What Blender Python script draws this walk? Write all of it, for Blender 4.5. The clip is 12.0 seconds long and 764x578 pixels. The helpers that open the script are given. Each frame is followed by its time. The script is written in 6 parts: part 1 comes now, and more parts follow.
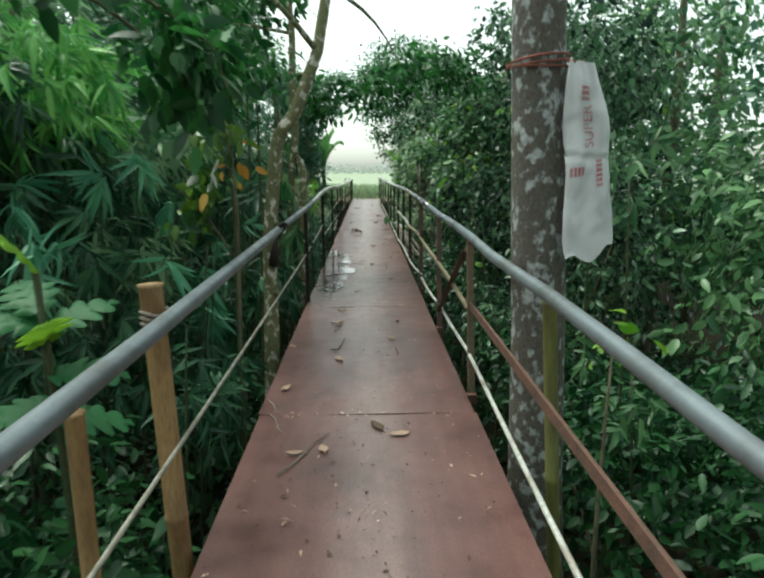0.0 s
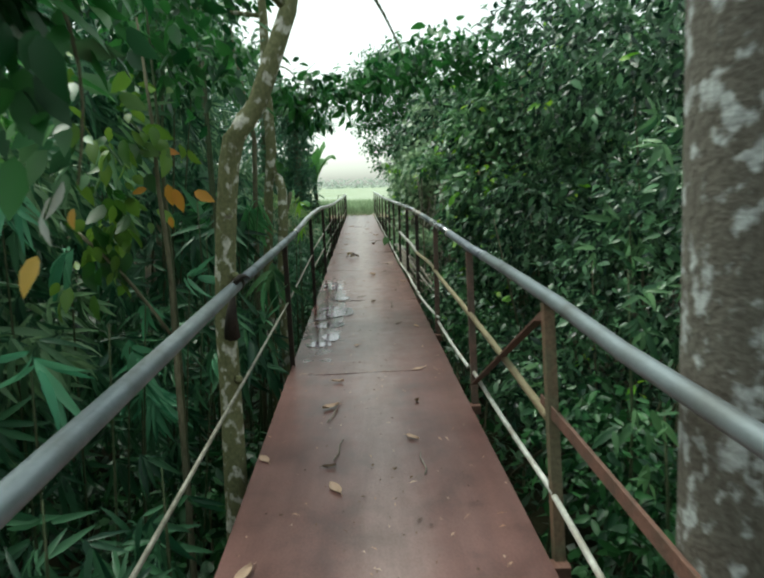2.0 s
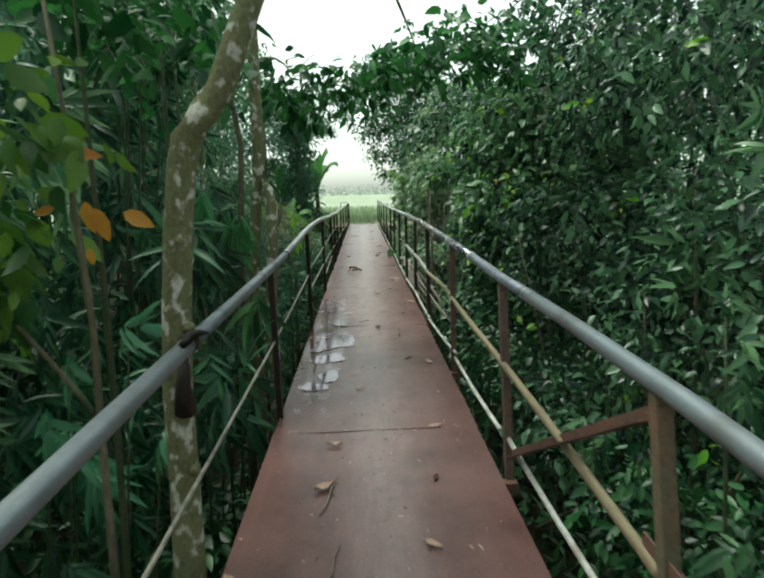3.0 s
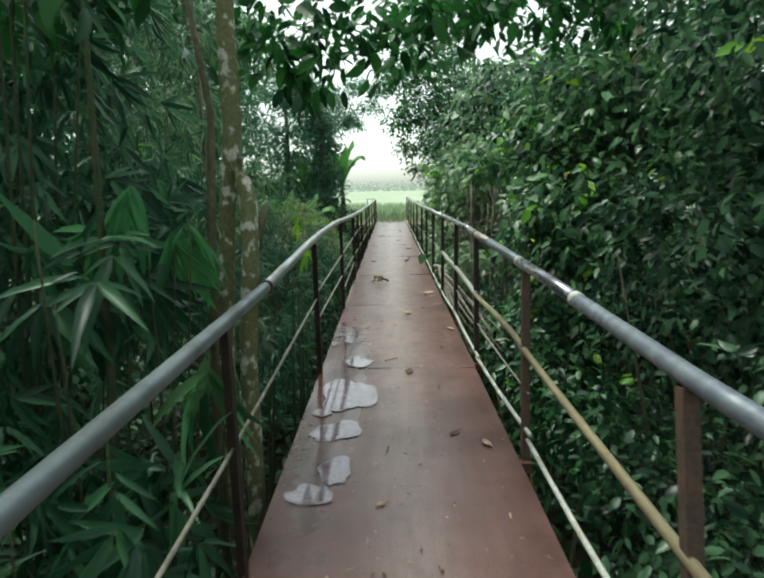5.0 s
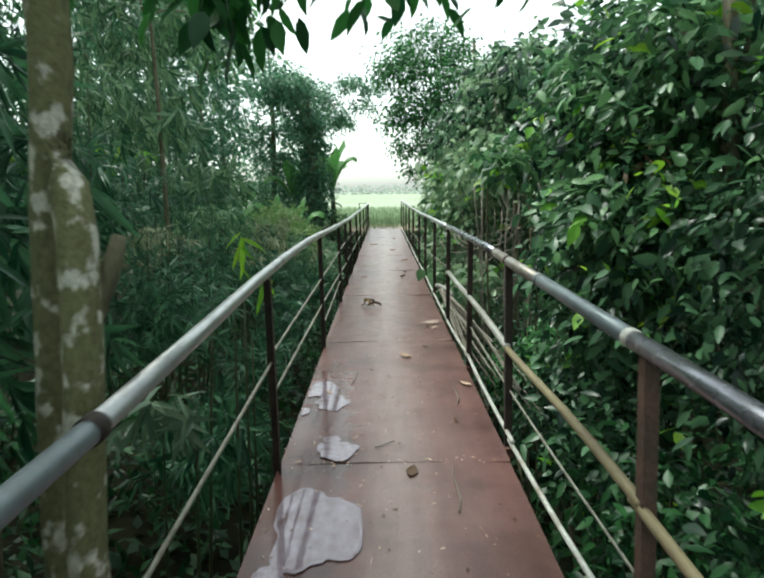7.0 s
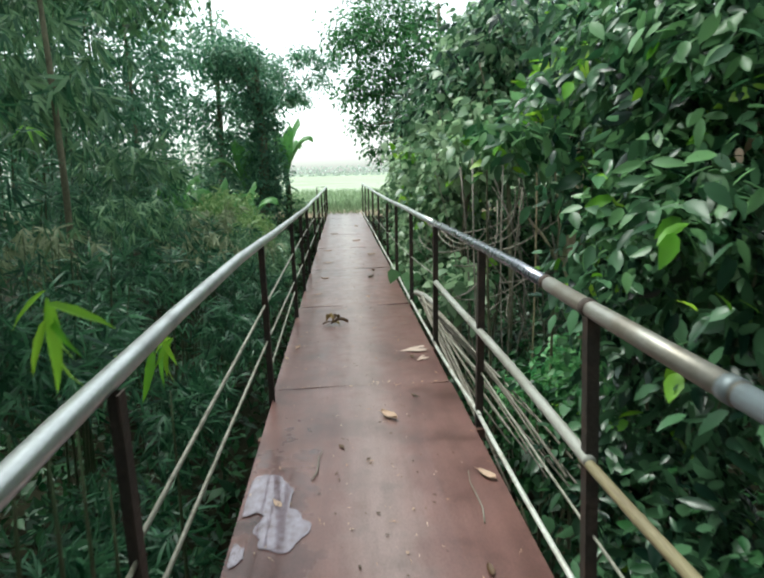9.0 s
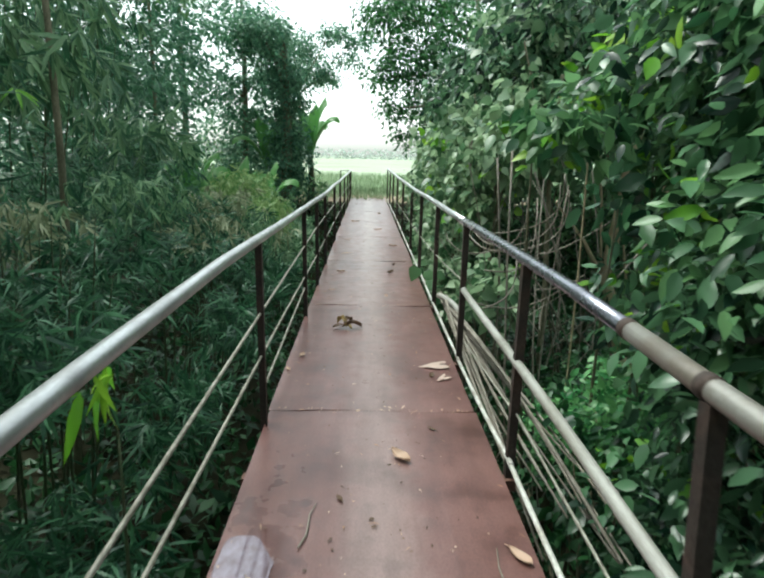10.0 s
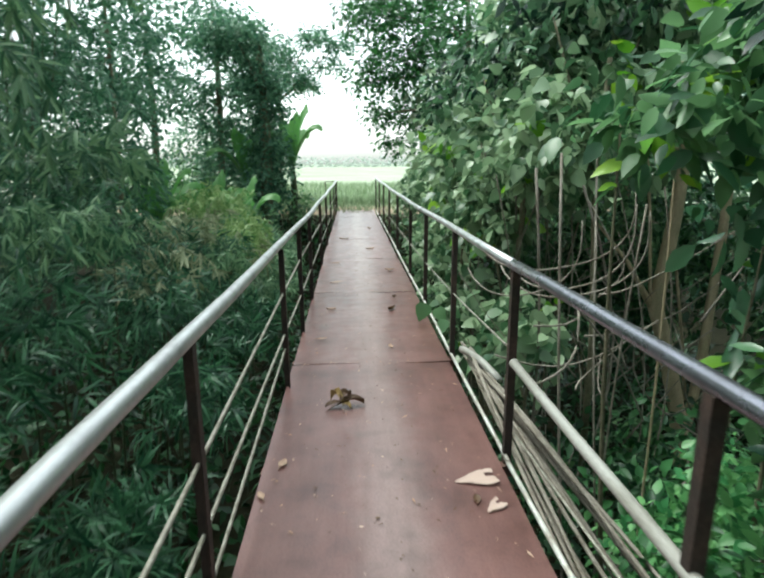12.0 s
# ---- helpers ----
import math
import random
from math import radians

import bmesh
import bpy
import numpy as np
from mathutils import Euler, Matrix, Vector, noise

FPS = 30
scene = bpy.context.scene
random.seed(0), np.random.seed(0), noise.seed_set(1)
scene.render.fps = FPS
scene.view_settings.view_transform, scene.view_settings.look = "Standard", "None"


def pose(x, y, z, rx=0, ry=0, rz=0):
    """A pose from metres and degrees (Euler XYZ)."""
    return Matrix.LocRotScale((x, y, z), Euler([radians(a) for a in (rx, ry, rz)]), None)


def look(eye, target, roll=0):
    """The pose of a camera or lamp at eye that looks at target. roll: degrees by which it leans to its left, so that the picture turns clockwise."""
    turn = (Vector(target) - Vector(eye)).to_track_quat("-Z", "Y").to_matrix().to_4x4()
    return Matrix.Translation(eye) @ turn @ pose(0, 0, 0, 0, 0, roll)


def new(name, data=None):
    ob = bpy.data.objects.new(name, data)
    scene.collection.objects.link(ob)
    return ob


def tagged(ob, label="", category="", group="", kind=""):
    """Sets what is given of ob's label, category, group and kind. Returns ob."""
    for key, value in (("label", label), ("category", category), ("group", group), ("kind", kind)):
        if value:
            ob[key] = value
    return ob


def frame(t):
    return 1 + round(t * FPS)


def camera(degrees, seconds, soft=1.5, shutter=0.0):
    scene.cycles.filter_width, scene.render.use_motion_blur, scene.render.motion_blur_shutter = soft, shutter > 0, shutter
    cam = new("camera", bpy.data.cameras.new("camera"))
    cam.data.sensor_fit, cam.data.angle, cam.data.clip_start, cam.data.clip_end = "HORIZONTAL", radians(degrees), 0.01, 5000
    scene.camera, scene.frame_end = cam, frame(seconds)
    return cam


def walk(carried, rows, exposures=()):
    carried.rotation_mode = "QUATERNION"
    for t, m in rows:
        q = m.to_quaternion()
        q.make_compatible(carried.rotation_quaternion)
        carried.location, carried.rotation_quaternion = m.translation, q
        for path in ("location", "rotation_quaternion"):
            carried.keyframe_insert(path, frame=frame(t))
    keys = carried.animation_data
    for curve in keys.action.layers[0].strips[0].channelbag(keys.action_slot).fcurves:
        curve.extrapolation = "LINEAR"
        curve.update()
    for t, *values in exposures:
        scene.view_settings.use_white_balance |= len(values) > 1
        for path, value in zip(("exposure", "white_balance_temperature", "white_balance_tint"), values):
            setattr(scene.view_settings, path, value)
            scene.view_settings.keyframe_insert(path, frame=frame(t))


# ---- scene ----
cam = camera(66.5, 12.0, soft=2.3, shutter=0.5)
METRES, EYE, TILT, LEAN, TURN = 9.6, 1.4, -11.5, 0.0, -1.66
ROWS = [
    (0.0, 0.0, 0.0, 0.0, 0.0, 0.0, -0.0),
    (0.5, -0.0034, 0.0393, 0.0086, -1.52, -1.38, 1.76),
    (1.0, -0.0007, 0.0751, 0.019, 0.92, -0.54, -1.49),
    (1.5, -0.0074, 0.1214, 0.0286, -1.5, 2.89, 1.5),
    (2.0, -0.009, 0.1655, 0.0368, -0.32, 1.31, 1.84),
    (2.5, -0.0051, 0.2097, 0.0479, 2.65, 0.47, -1.77),
    (3.0, -0.0118, 0.2551, 0.0592, -0.08, 1.97, 1.49),
    (5.0, -0.0162, 0.4269, 0.0937, 2.55, 1.65, 0.63),
    (5.5, -0.0131, 0.4696, 0.103, 1.31, 0.25, -1.4),
    (6.0, -0.0186, 0.5098, 0.1127, -0.83, 0.74, 0.86),
    (6.5, -0.02, 0.5497, 0.1201, 2.0, 2.3, 0.53),
    (8.5, -0.0271, 0.7179, 0.1567, 0.17, 0.08, -0.28),
    (9.0, -0.033, 0.7572, 0.1667, -2.06, 0.08, 1.81),
    (9.5, -0.0296, 0.7915, 0.1762, -0.37, -0.22, 0.42),
    (10.0, -0.0298, 0.8246, 0.1822, -0.04, -1.35, -1.34),
    (10.5, -0.0361, 0.86, 0.1921, -2.95, -0.91, 2.73),
    (11.0, -0.0374, 0.8926, 0.1999, 0.6, -0.28, 0.57),
    (11.5, -0.0366, 0.9301, 0.2083, 0.32, -1.15, -1.99),
    (12.0, -0.0433, 0.9711, 0.2172, -1.28, -0.68, 0.59),
]
walk(cam, [(t, pose(0, 0, EYE, TILT, LEAN, TURN) @ pose(METRES * x, METRES * y, METRES * z, 90 + pitch, roll, yaw)) for t, x, y, z, yaw, pitch, roll in ROWS],
     exposures=[(0.0, 1.0, 6550, -8), (3.0, 1.0, 6600, -8), (6.0, 1.2, 6500, -6), (9.0, 1.36, 6350, -4), (12.0, 1.48, 6300, -3)])

# ---- world and sun: bright overcast ----
world = bpy.data.worlds.new("overcast")
scene.world = world
world.use_nodes = True
wn, wl = world.node_tree.nodes, world.node_tree.links
sky = wn.new("ShaderNodeTexSky")
sky.sky_type, sky.sun_disc = "NISHITA", False
sky.sun_elevation, sky.sun_rotation = radians(66), radians(300)
sky.air_density, sky.dust_density = 1.0, 2.0
pale = wn.new("ShaderNodeHueSaturation")
pale.inputs["Saturation"].default_value = 0.22
wl.new(sky.outputs[0], pale.inputs["Color"])
wl.new(pale.outputs[0], wn["Background"].inputs["Color"])
wn["Background"].inputs["Strength"].default_value = 0.15
sun = new("sun", bpy.data.lights.new("sun", "SUN"))
sun.data.energy, sun.data.angle, sun.data.color = 1.2, radians(25), (1.0, 0.97, 0.92)
sun.matrix_world = look((-9, 5, 23), (0, 0, 0))

rng = np.random.default_rng(7)


# ---- materials ----
def blank(name):
    m = bpy.data.materials.new(name)
    m.use_nodes = True
    return m, m.node_tree.nodes, m.node_tree.links, m.node_tree.nodes["Principled BSDF"]


def leaf_material(name, dark, light, rough=0.45, through_light=0.25):
    """Leaves: each one has its own tone between dark and light."""
    m, n, l, b = blank(name)
    geo, ramp = n.new("ShaderNodeNewGeometry"), n.new("ShaderNodeValToRGB")
    ramp.color_ramp.elements[0].position = 0.15
    ramp.color_ramp.elements[0].color = (*dark, 1)
    ramp.color_ramp.elements[1].color = (*light, 1)
    l.new(geo.outputs["Random Per Island"], ramp.inputs[0])
    b.inputs["Roughness"].default_value = rough
    b.inputs["Specular IOR Level"].default_value = 0.5
    l.new(ramp.outputs[0], b.inputs["Base Color"])
    tr, mix = n.new("ShaderNodeBsdfTranslucent"), n.new("ShaderNodeMixShader")
    l.new(ramp.outputs[0], tr.inputs[0])
    mix.inputs[0].default_value = through_light
    l.new(b.outputs[0], mix.inputs[1])
    l.new(tr.outputs[0], mix.inputs[2])
    l.new(mix.outputs[0], n["Material Output"].inputs[0])
    return m


def surface(name, base, spots, scale=8.0, fine=60.0, rough=0.7, metal=0.0, amount=0.55, bump=0.3, stretch=(1, 1, 1), rough2=None, grain_by=0.55, edge=0.11):
    """A surface with large stains of a second colour, fine grain and relief."""
    m, n, l, b = blank(name)
    tc, mp = n.new("ShaderNodeTexCoord"), n.new("ShaderNodeMapping")
    mp.inputs["Scale"].default_value = stretch
    l.new(tc.outputs["Object"], mp.inputs[0])
    big, small = n.new("ShaderNodeTexNoise"), n.new("ShaderNodeTexNoise")
    big.inputs["Scale"].default_value, big.inputs["Detail"].default_value = scale, 5
    small.inputs["Scale"].default_value, small.inputs["Detail"].default_value = fine, 3
    for t in (big, small):
        l.new(mp.outputs[0], t.inputs["Vector"])
    ramp = n.new("ShaderNodeValToRGB")
    ramp.color_ramp.elements[0].position, ramp.color_ramp.elements[1].position = amount - edge, amount + edge
    ramp.color_ramp.elements[0].color, ramp.color_ramp.elements[1].color = (*base, 1), (*spots, 1)
    l.new(big.outputs[0], ramp.inputs[0])
    mul = n.new("ShaderNodeMix")
    mul.data_type, mul.blend_type = "RGBA", "MULTIPLY"
    mul.inputs[0].default_value = grain_by
    grain = n.new("ShaderNodeValToRGB")
    grain.color_ramp.elements[0].position, grain.color_ramp.elements[1].position = 0.3, 0.65
    grain.color_ramp.elements[0].color = (0.35, 0.33, 0.32, 1)
    l.new(small.outputs[0], grain.inputs[0])
    l.new(ramp.outputs[0], mul.inputs[6])
    l.new(grain.outputs[0], mul.inputs[7])
    l.new(mul.outputs[2], b.inputs["Base Color"])
    rr = n.new("ShaderNodeMapRange")
    rr.inputs[3].default_value, rr.inputs[4].default_value = rough, rough if rough2 is None else rough2
    l.new(big.outputs[0], rr.inputs[0])
    rr.inputs[1].default_value, rr.inputs[2].default_value = amount - 0.1, amount + 0.12
    l.new(rr.outputs[0], b.inputs["Roughness"])
    b.inputs["Metallic"].default_value = metal
    bp = n.new("ShaderNodeBump")
    bp.inputs["Strength"].default_value, bp.inputs["Distance"].default_value = bump, 0.01
    l.new(small.outputs[0], bp.inputs["Height"])
    l.new(bp.outputs[0], b.inputs["Normal"])
    return m


def deck_material():
    """Red-oxide painted steel plate, worn pale along the middle where people walk, with mud stains."""
    m, n, l, b = blank("red_oxide_plate")
    tc, sep = n.new("ShaderNodeTexCoord"), n.new("ShaderNodeSeparateXYZ")
    geo = n.new("ShaderNodeNewGeometry")
    l.new(geo.outputs["Position"], sep.inputs[0])
    big, mid, small = (n.new("ShaderNodeTexNoise") for _ in range(3))
    for t, s, d in ((big, 2.2, 5), (mid, 8, 10), (small, 90, 3)):
        t.inputs["Scale"].default_value, t.inputs["Detail"].default_value = s, d
        l.new(geo.outputs["Position"], t.inputs["Vector"])
    # distance from the worn line, made uneven
    off = n.new("ShaderNodeMath"); off.operation = "SUBTRACT"; off.inputs[1].default_value = 0.03
    l.new(sep.outputs[0], off.inputs[0])
    ab = n.new("ShaderNodeMath"); ab.operation = "ABSOLUTE"
    l.new(off.outputs[0], ab.inputs[0])
    wob = n.new("ShaderNodeMath"); wob.operation = "MULTIPLY_ADD"
    wob.inputs[1].default_value, wob.inputs[2].default_value = 0.16, -0.08
    l.new(mid.outputs[0], wob.inputs[0])
    su = n.new("ShaderNodeMath"); su.operation = "ADD"
    l.new(ab.outputs[0], su.inputs[0]); l.new(wob.outputs[0], su.inputs[1])
    worn = n.new("ShaderNodeMapRange"); worn.interpolation_type = "SMOOTHSTEP"
    worn.inputs[1].default_value, worn.inputs[2].default_value = 0.02, 0.26
    worn.inputs[3].default_value, worn.inputs[4].default_value = 0.72, 0.0
    l.new(su.outputs[0], worn.inputs[0])
    paint = n.new("ShaderNodeValToRGB")
    paint.color_ramp.elements[0].position, paint.color_ramp.elements[1].position = 0.3, 0.72
    paint.color_ramp.elements[0].color, paint.color_ramp.elements[1].color = (0.126, 0.06, 0.055, 1), (0.19, 0.098, 0.089, 1)
    l.new(big.outputs[0], paint.inputs[0])
    mx = n.new("ShaderNodeMix"); mx.data_type = "RGBA"
    mx.inputs[7].default_value = (0.28, 0.205, 0.197, 1)
    l.new(worn.outputs[0], mx.inputs[0]); l.new(paint.outputs[0], mx.inputs[6])
    patch = n.new("ShaderNodeMath"); patch.operation = "MULTIPLY_ADD"; patch.inputs[1].default_value = 0.45
    half = n.new("ShaderNodeMath"); half.operation = "MULTIPLY"; half.inputs[1].default_value = 0.55
    l.new(big.outputs[0], half.inputs[0]); l.new(mid.outputs[0], patch.inputs[0]); l.new(half.outputs[0], patch.inputs[2])
    mud = n.new("ShaderNodeValToRGB")
    mud.color_ramp.elements[0].position, mud.color_ramp.elements[1].position = 0.36, 0.5
    mud.color_ramp.elements[0].color = (0.5, 0.47, 0.45, 1)
    l.new(patch.outputs[0], mud.inputs[0])
    mu = n.new("ShaderNodeMix"); mu.data_type, mu.blend_type = "RGBA", "MULTIPLY"
    mu.inputs[0].default_value = 0.62
    l.new(mx.outputs[2], mu.inputs[6]); l.new(mud.outputs[0], mu.inputs[7])
    # long faint streaks of dried mud along the way
    mp2, st = n.new("ShaderNodeMapping"), n.new("ShaderNodeTexNoise")
    mp2.inputs["Scale"].default_value = (9, 1.1, 1)
    st.inputs["Scale"].default_value, st.inputs["Detail"].default_value = 1.6, 6
    l.new(geo.outputs["Position"], mp2.inputs[0]); l.new(mp2.outputs[0], st.inputs["Vector"])
    sr = n.new("ShaderNodeValToRGB")
    sr.color_ramp.elements[0].position, sr.color_ramp.elements[1].position = 0.36, 0.62
    sr.color_ramp.elements[0].color = (0.6, 0.56, 0.54, 1)
    l.new(st.outputs[0], sr.inputs[0])
    ms = n.new("ShaderNodeMix"); ms.data_type, ms.blend_type = "RGBA", "MULTIPLY"
    ms.inputs[0].default_value = 0.38
    l.new(mu.outputs[2], ms.inputs[6]); l.new(sr.outputs[0], ms.inputs[7])
    mu = ms
    gr = n.new("ShaderNodeValToRGB")
    gr.color_ramp.elements[0].position, gr.color_ramp.elements[1].position = 0.35, 0.6
    gr.color_ramp.elements[0].color = (0.62, 0.6, 0.58, 1)
    l.new(small.outputs[0], gr.inputs[0])
    mg = n.new("ShaderNodeMix"); mg.data_type, mg.blend_type = "RGBA", "MULTIPLY"
    mg.inputs[0].default_value = 0.5
    l.new(mu.outputs[2], mg.inputs[6]); l.new(gr.outputs[0], mg.inputs[7])
    # rain water has soaked one side of the plates
    mp3, ln, add = n.new("ShaderNodeMapping"), n.new("ShaderNodeVectorMath"), n.new("ShaderNodeMath")
    mp3.inputs["Location"].default_value, mp3.inputs["Scale"].default_value = (0.45 / 0.22, -8.5 / 2.1, 0), (1 / 0.22, 1 / 2.1, 0)
    ln.operation, add.operation = "LENGTH", "MULTIPLY_ADD"
    l.new(geo.outputs["Position"], mp3.inputs[0]); l.new(mp3.outputs[0], ln.inputs[0])
    add.inputs[1].default_value = 1.3
    l.new(mid.outputs[0], add.inputs[0]); l.new(ln.outputs["Value"], add.inputs[2])
    damp = n.new("ShaderNodeMapRange"); damp.interpolation_type = "SMOOTHSTEP"
    damp.inputs[1].default_value, damp.inputs[2].default_value, damp.inputs[3].default_value, damp.inputs[4].default_value = 1.4, 1.75, 1.0, 0.0
    l.new(add.outputs[0], damp.inputs[0])
    soak = n.new("ShaderNodeMix"); soak.data_type, soak.blend_type = "RGBA", "MULTIPLY"
    soak.inputs[7].default_value = (0.66, 0.6, 0.6, 1)
    l.new(damp.outputs[0], soak.inputs[0]); l.new(mg.outputs[2], soak.inputs[6])
    l.new(soak.outputs[2], b.inputs["Base Color"])
    rg = n.new("ShaderNodeMapRange")
    rg.inputs[1].default_value, rg.inputs[2].default_value, rg.inputs[3].default_value, rg.inputs[4].default_value = 0.3, 0.7, 0.28, 0.4
    l.new(mid.outputs[0], rg.inputs[0])
    film_ = n.new("ShaderNodeMix"); film_.inputs[3].default_value = 0.16
    l.new(damp.outputs[0], film_.inputs[0]); l.new(rg.outputs[0], film_.inputs[2]); l.new(film_.outputs[0], b.inputs["Roughness"])
    bp = n.new("ShaderNodeBump"); bp.inputs["Strength"].default_value, bp.inputs["Distance"].default_value = 0.1, 0.004
    l.new(mid.outputs[0], bp.inputs["Height"]); l.new(bp.outputs[0], b.inputs["Normal"])
    return m


M_DECK = deck_material()
M_GALV = surface("galvanised_pipe", (0.23, 0.265, 0.29), (0.15, 0.165, 0.17), 5, 90, 0.42, 0.45, 0.56, 0.04, rough2=0.55, grain_by=0.25)
M_STEEL = surface("weathered_silver_pipe", (0.56, 0.57, 0.58), (0.4, 0.4, 0.41), 5, 80, 0.34, 0.7, 0.56, 0.05, rough2=0.48, grain_by=0.25)
M_BLUE = surface("dark_bluish_steel_pipe", (0.27, 0.275, 0.32), (0.19, 0.19, 0.22), 6, 80, 0.24, 0.85, 0.55, 0.05, rough2=0.34, grain_by=0.25)
M_MOTTLED = surface("blue_grey_mottled_pipe", (0.15, 0.17, 0.21), (0.25, 0.275, 0.31), 16, 90, 0.5, 0.25, 0.55, 0.08, rough2=0.4, grain_by=0.35)
M_DULL = surface("dull_brown_pipe", (0.3, 0.285, 0.26), (0.22, 0.19, 0.16), 6, 70, 0.42, 0.45, 0.52, 0.08, grain_by=0.25)
M_RUST = surface("rusted_red_steel", (0.165, 0.083, 0.062), (0.1, 0.062, 0.045), 10, 70, 0.75, 0.1, 0.55, 0.4)
M_BROWN = surface("dull_brown_steel", (0.105, 0.072, 0.055), (0.15, 0.085, 0.065), 9, 60, 0.75, 0.1, 0.56, 0.35)
M_OLIVE = surface("mossy_painted_steel", (0.13, 0.115, 0.07), (0.19, 0.11, 0.07), 7, 60, 0.7, 0.1, 0.56, 0.35)
M_DARK = surface("dark_rusted_steel", (0.045, 0.035, 0.03), (0.08, 0.05, 0.04), 9, 60, 0.7, 0.3, 0.56, 0.35)
M_BAMBOO = surface("weathered_bamboo", (0.37, 0.365, 0.34), (0.26, 0.25, 0.22), 4, 60, 0.45, 0, 0.55, 0.1, (5, 0.5, 5), grain_by=0.35)
M_BAMBOO_OLD = surface("brown_bamboo", (0.25, 0.21, 0.12), (0.17, 0.13, 0.08), 4, 60, 0.6, 0, 0.55, 0.15, (5, 0.5, 5), grain_by=0.4)
M_BAMBOO_TAN = surface("tan_bamboo", (0.42, 0.27, 0.12), (0.28, 0.17, 0.08), 5, 50, 0.5, 0, 0.55, 0.2, (3, 3, 0.5))
M_BAMBOO_GREEN = surface("mossy_green_bamboo", (0.2, 0.2, 0.06), (0.13, 0.14, 0.05), 5, 50, 0.55, 0, 0.55, 0.2, (3, 3, 0.5), grain_by=0.35)
M_WIRE = surface("pale_wire", (0.34, 0.33, 0.28), (0.2, 0.19, 0.15), 20, 90, 0.6, 0.2, 0.55, 0.1)
M_WHITEPIPE = surface("white_worn_pipe", (0.62, 0.62, 0.58), (0.35, 0.3, 0.25), 6, 60, 0.45, 0.1, 0.58, 0.15)
M_BARK_LICHEN = surface("grey_bark_with_pale_lichen", (0.13, 0.12, 0.1), (0.46, 0.49, 0.49), 19, 55, 0.9, 0, 0.57, 0.7, (1, 1, 0.8), edge=0.05)
M_BARK_BROWN = surface("brown_bark_with_lichen", (0.19, 0.195, 0.095), (0.66, 0.64, 0.56), 17, 60, 0.9, 0, 0.58, 0.7, (1, 1, 0.75), edge=0.04)
M_BARK_GREY = surface("plain_bark", (0.13, 0.125, 0.075), (0.22, 0.2, 0.13), 9, 60, 0.9, 0, 0.55, 0.6, (1, 1, 0.4))
M_BARK_PALE = surface("pale_tan_bark", (0.42, 0.34, 0.22), (0.3, 0.25, 0.16), 5, 60, 0.85, 0, 0.56, 0.3, (1, 1, 0.4), grain_by=0.35)
M_STEM = surface("green_brown_stem", (0.05, 0.08, 0.03), (0.085, 0.09, 0.045), 9, 60, 0.8, 0, 0.55, 0.3)
M_STICK = surface("dry_grey_sticks", (0.3, 0.27, 0.23), (0.19, 0.165, 0.13), 7, 80, 0.85, 0, 0.52, 0.4)
M_SACK = surface("white_woven_plastic", (0.78, 0.78, 0.8), (0.66, 0.66, 0.68), 4, 130, 0.5, 0, 0.6, 0.12, grain_by=0.12)
M_RED = surface("faded_red_print", (0.62, 0.2, 0.24), (0.66, 0.4, 0.42), 18, 120, 0.55, 0, 0.5, 0.1)
M_TWINE = surface("red_brown_twine", (0.33, 0.1, 0.07), (0.22, 0.08, 0.06), 30, 120, 0.8, 0, 0.5, 0.3)
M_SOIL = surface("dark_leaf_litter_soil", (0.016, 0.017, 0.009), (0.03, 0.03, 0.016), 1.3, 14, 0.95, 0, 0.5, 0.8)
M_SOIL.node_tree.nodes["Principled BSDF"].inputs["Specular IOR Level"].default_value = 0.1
M_SAND = surface("pale_trodden_soil", (0.36, 0.27, 0.19), (0.28, 0.2, 0.13), 1.2, 22, 0.95, 0, 0.52, 0.6)
M_DRYLEAF = leaf_material("dry_leaf", (0.34, 0.2, 0.13), (0.6, 0.46, 0.36), 0.6, 0.1)
M_PALELEAF = leaf_material("pale_pinkish_dead_leaf", (0.46, 0.34, 0.29), (0.62, 0.5, 0.44), 0.6, 0.1)
M_DRYTAN = leaf_material("tan_dead_leaf", (0.2, 0.13, 0.04), (0.34, 0.24, 0.09), 0.6, 0.1)
M_BROWNLEAF = leaf_material("brown_leaf", (0.06, 0.032, 0.016), (0.12, 0.062, 0.025), 0.6, 0.1)

L_BAMBOO = leaf_material("bamboo_leaf", (0.014, 0.064, 0.032), (0.1, 0.255, 0.125), 0.36, 0.4)
# Lighter copy of the bamboo leaf for sprays that read as lit.
L_BAMBOO_LIT = leaf_material("lit_tone_bamboo_leaf", (0.04, 0.125, 0.06), (0.27, 0.44, 0.225), 0.36, 0.38)
L_GLOSSY = leaf_material("glossy_dark_leaf", (0.01, 0.032, 0.02), (0.13, 0.27, 0.135), 0.24, 0.38)
L_BROAD = leaf_material("broad_leaf", (0.03, 0.095, 0.04), (0.19, 0.37, 0.155), 0.34, 0.42)
L_HEART = leaf_material("heart_leaf", (0.06, 0.145, 0.065), (0.39, 0.53, 0.32), 0.3, 0.45)
L_YELLOW = leaf_material("young_yellow_green_leaf", (0.15, 0.4, 0.03), (0.34, 0.56, 0.05), 0.4, 0.42)
L_ORANGE = leaf_material("orange_leaf", (0.5, 0.2, 0.03), (0.6, 0.42, 0.08), 0.5, 0.35)
L_CANOPY = leaf_material("canopy_leaf", (0.012, 0.07, 0.02), (0.06, 0.23, 0.05), 0.38, 0.36)
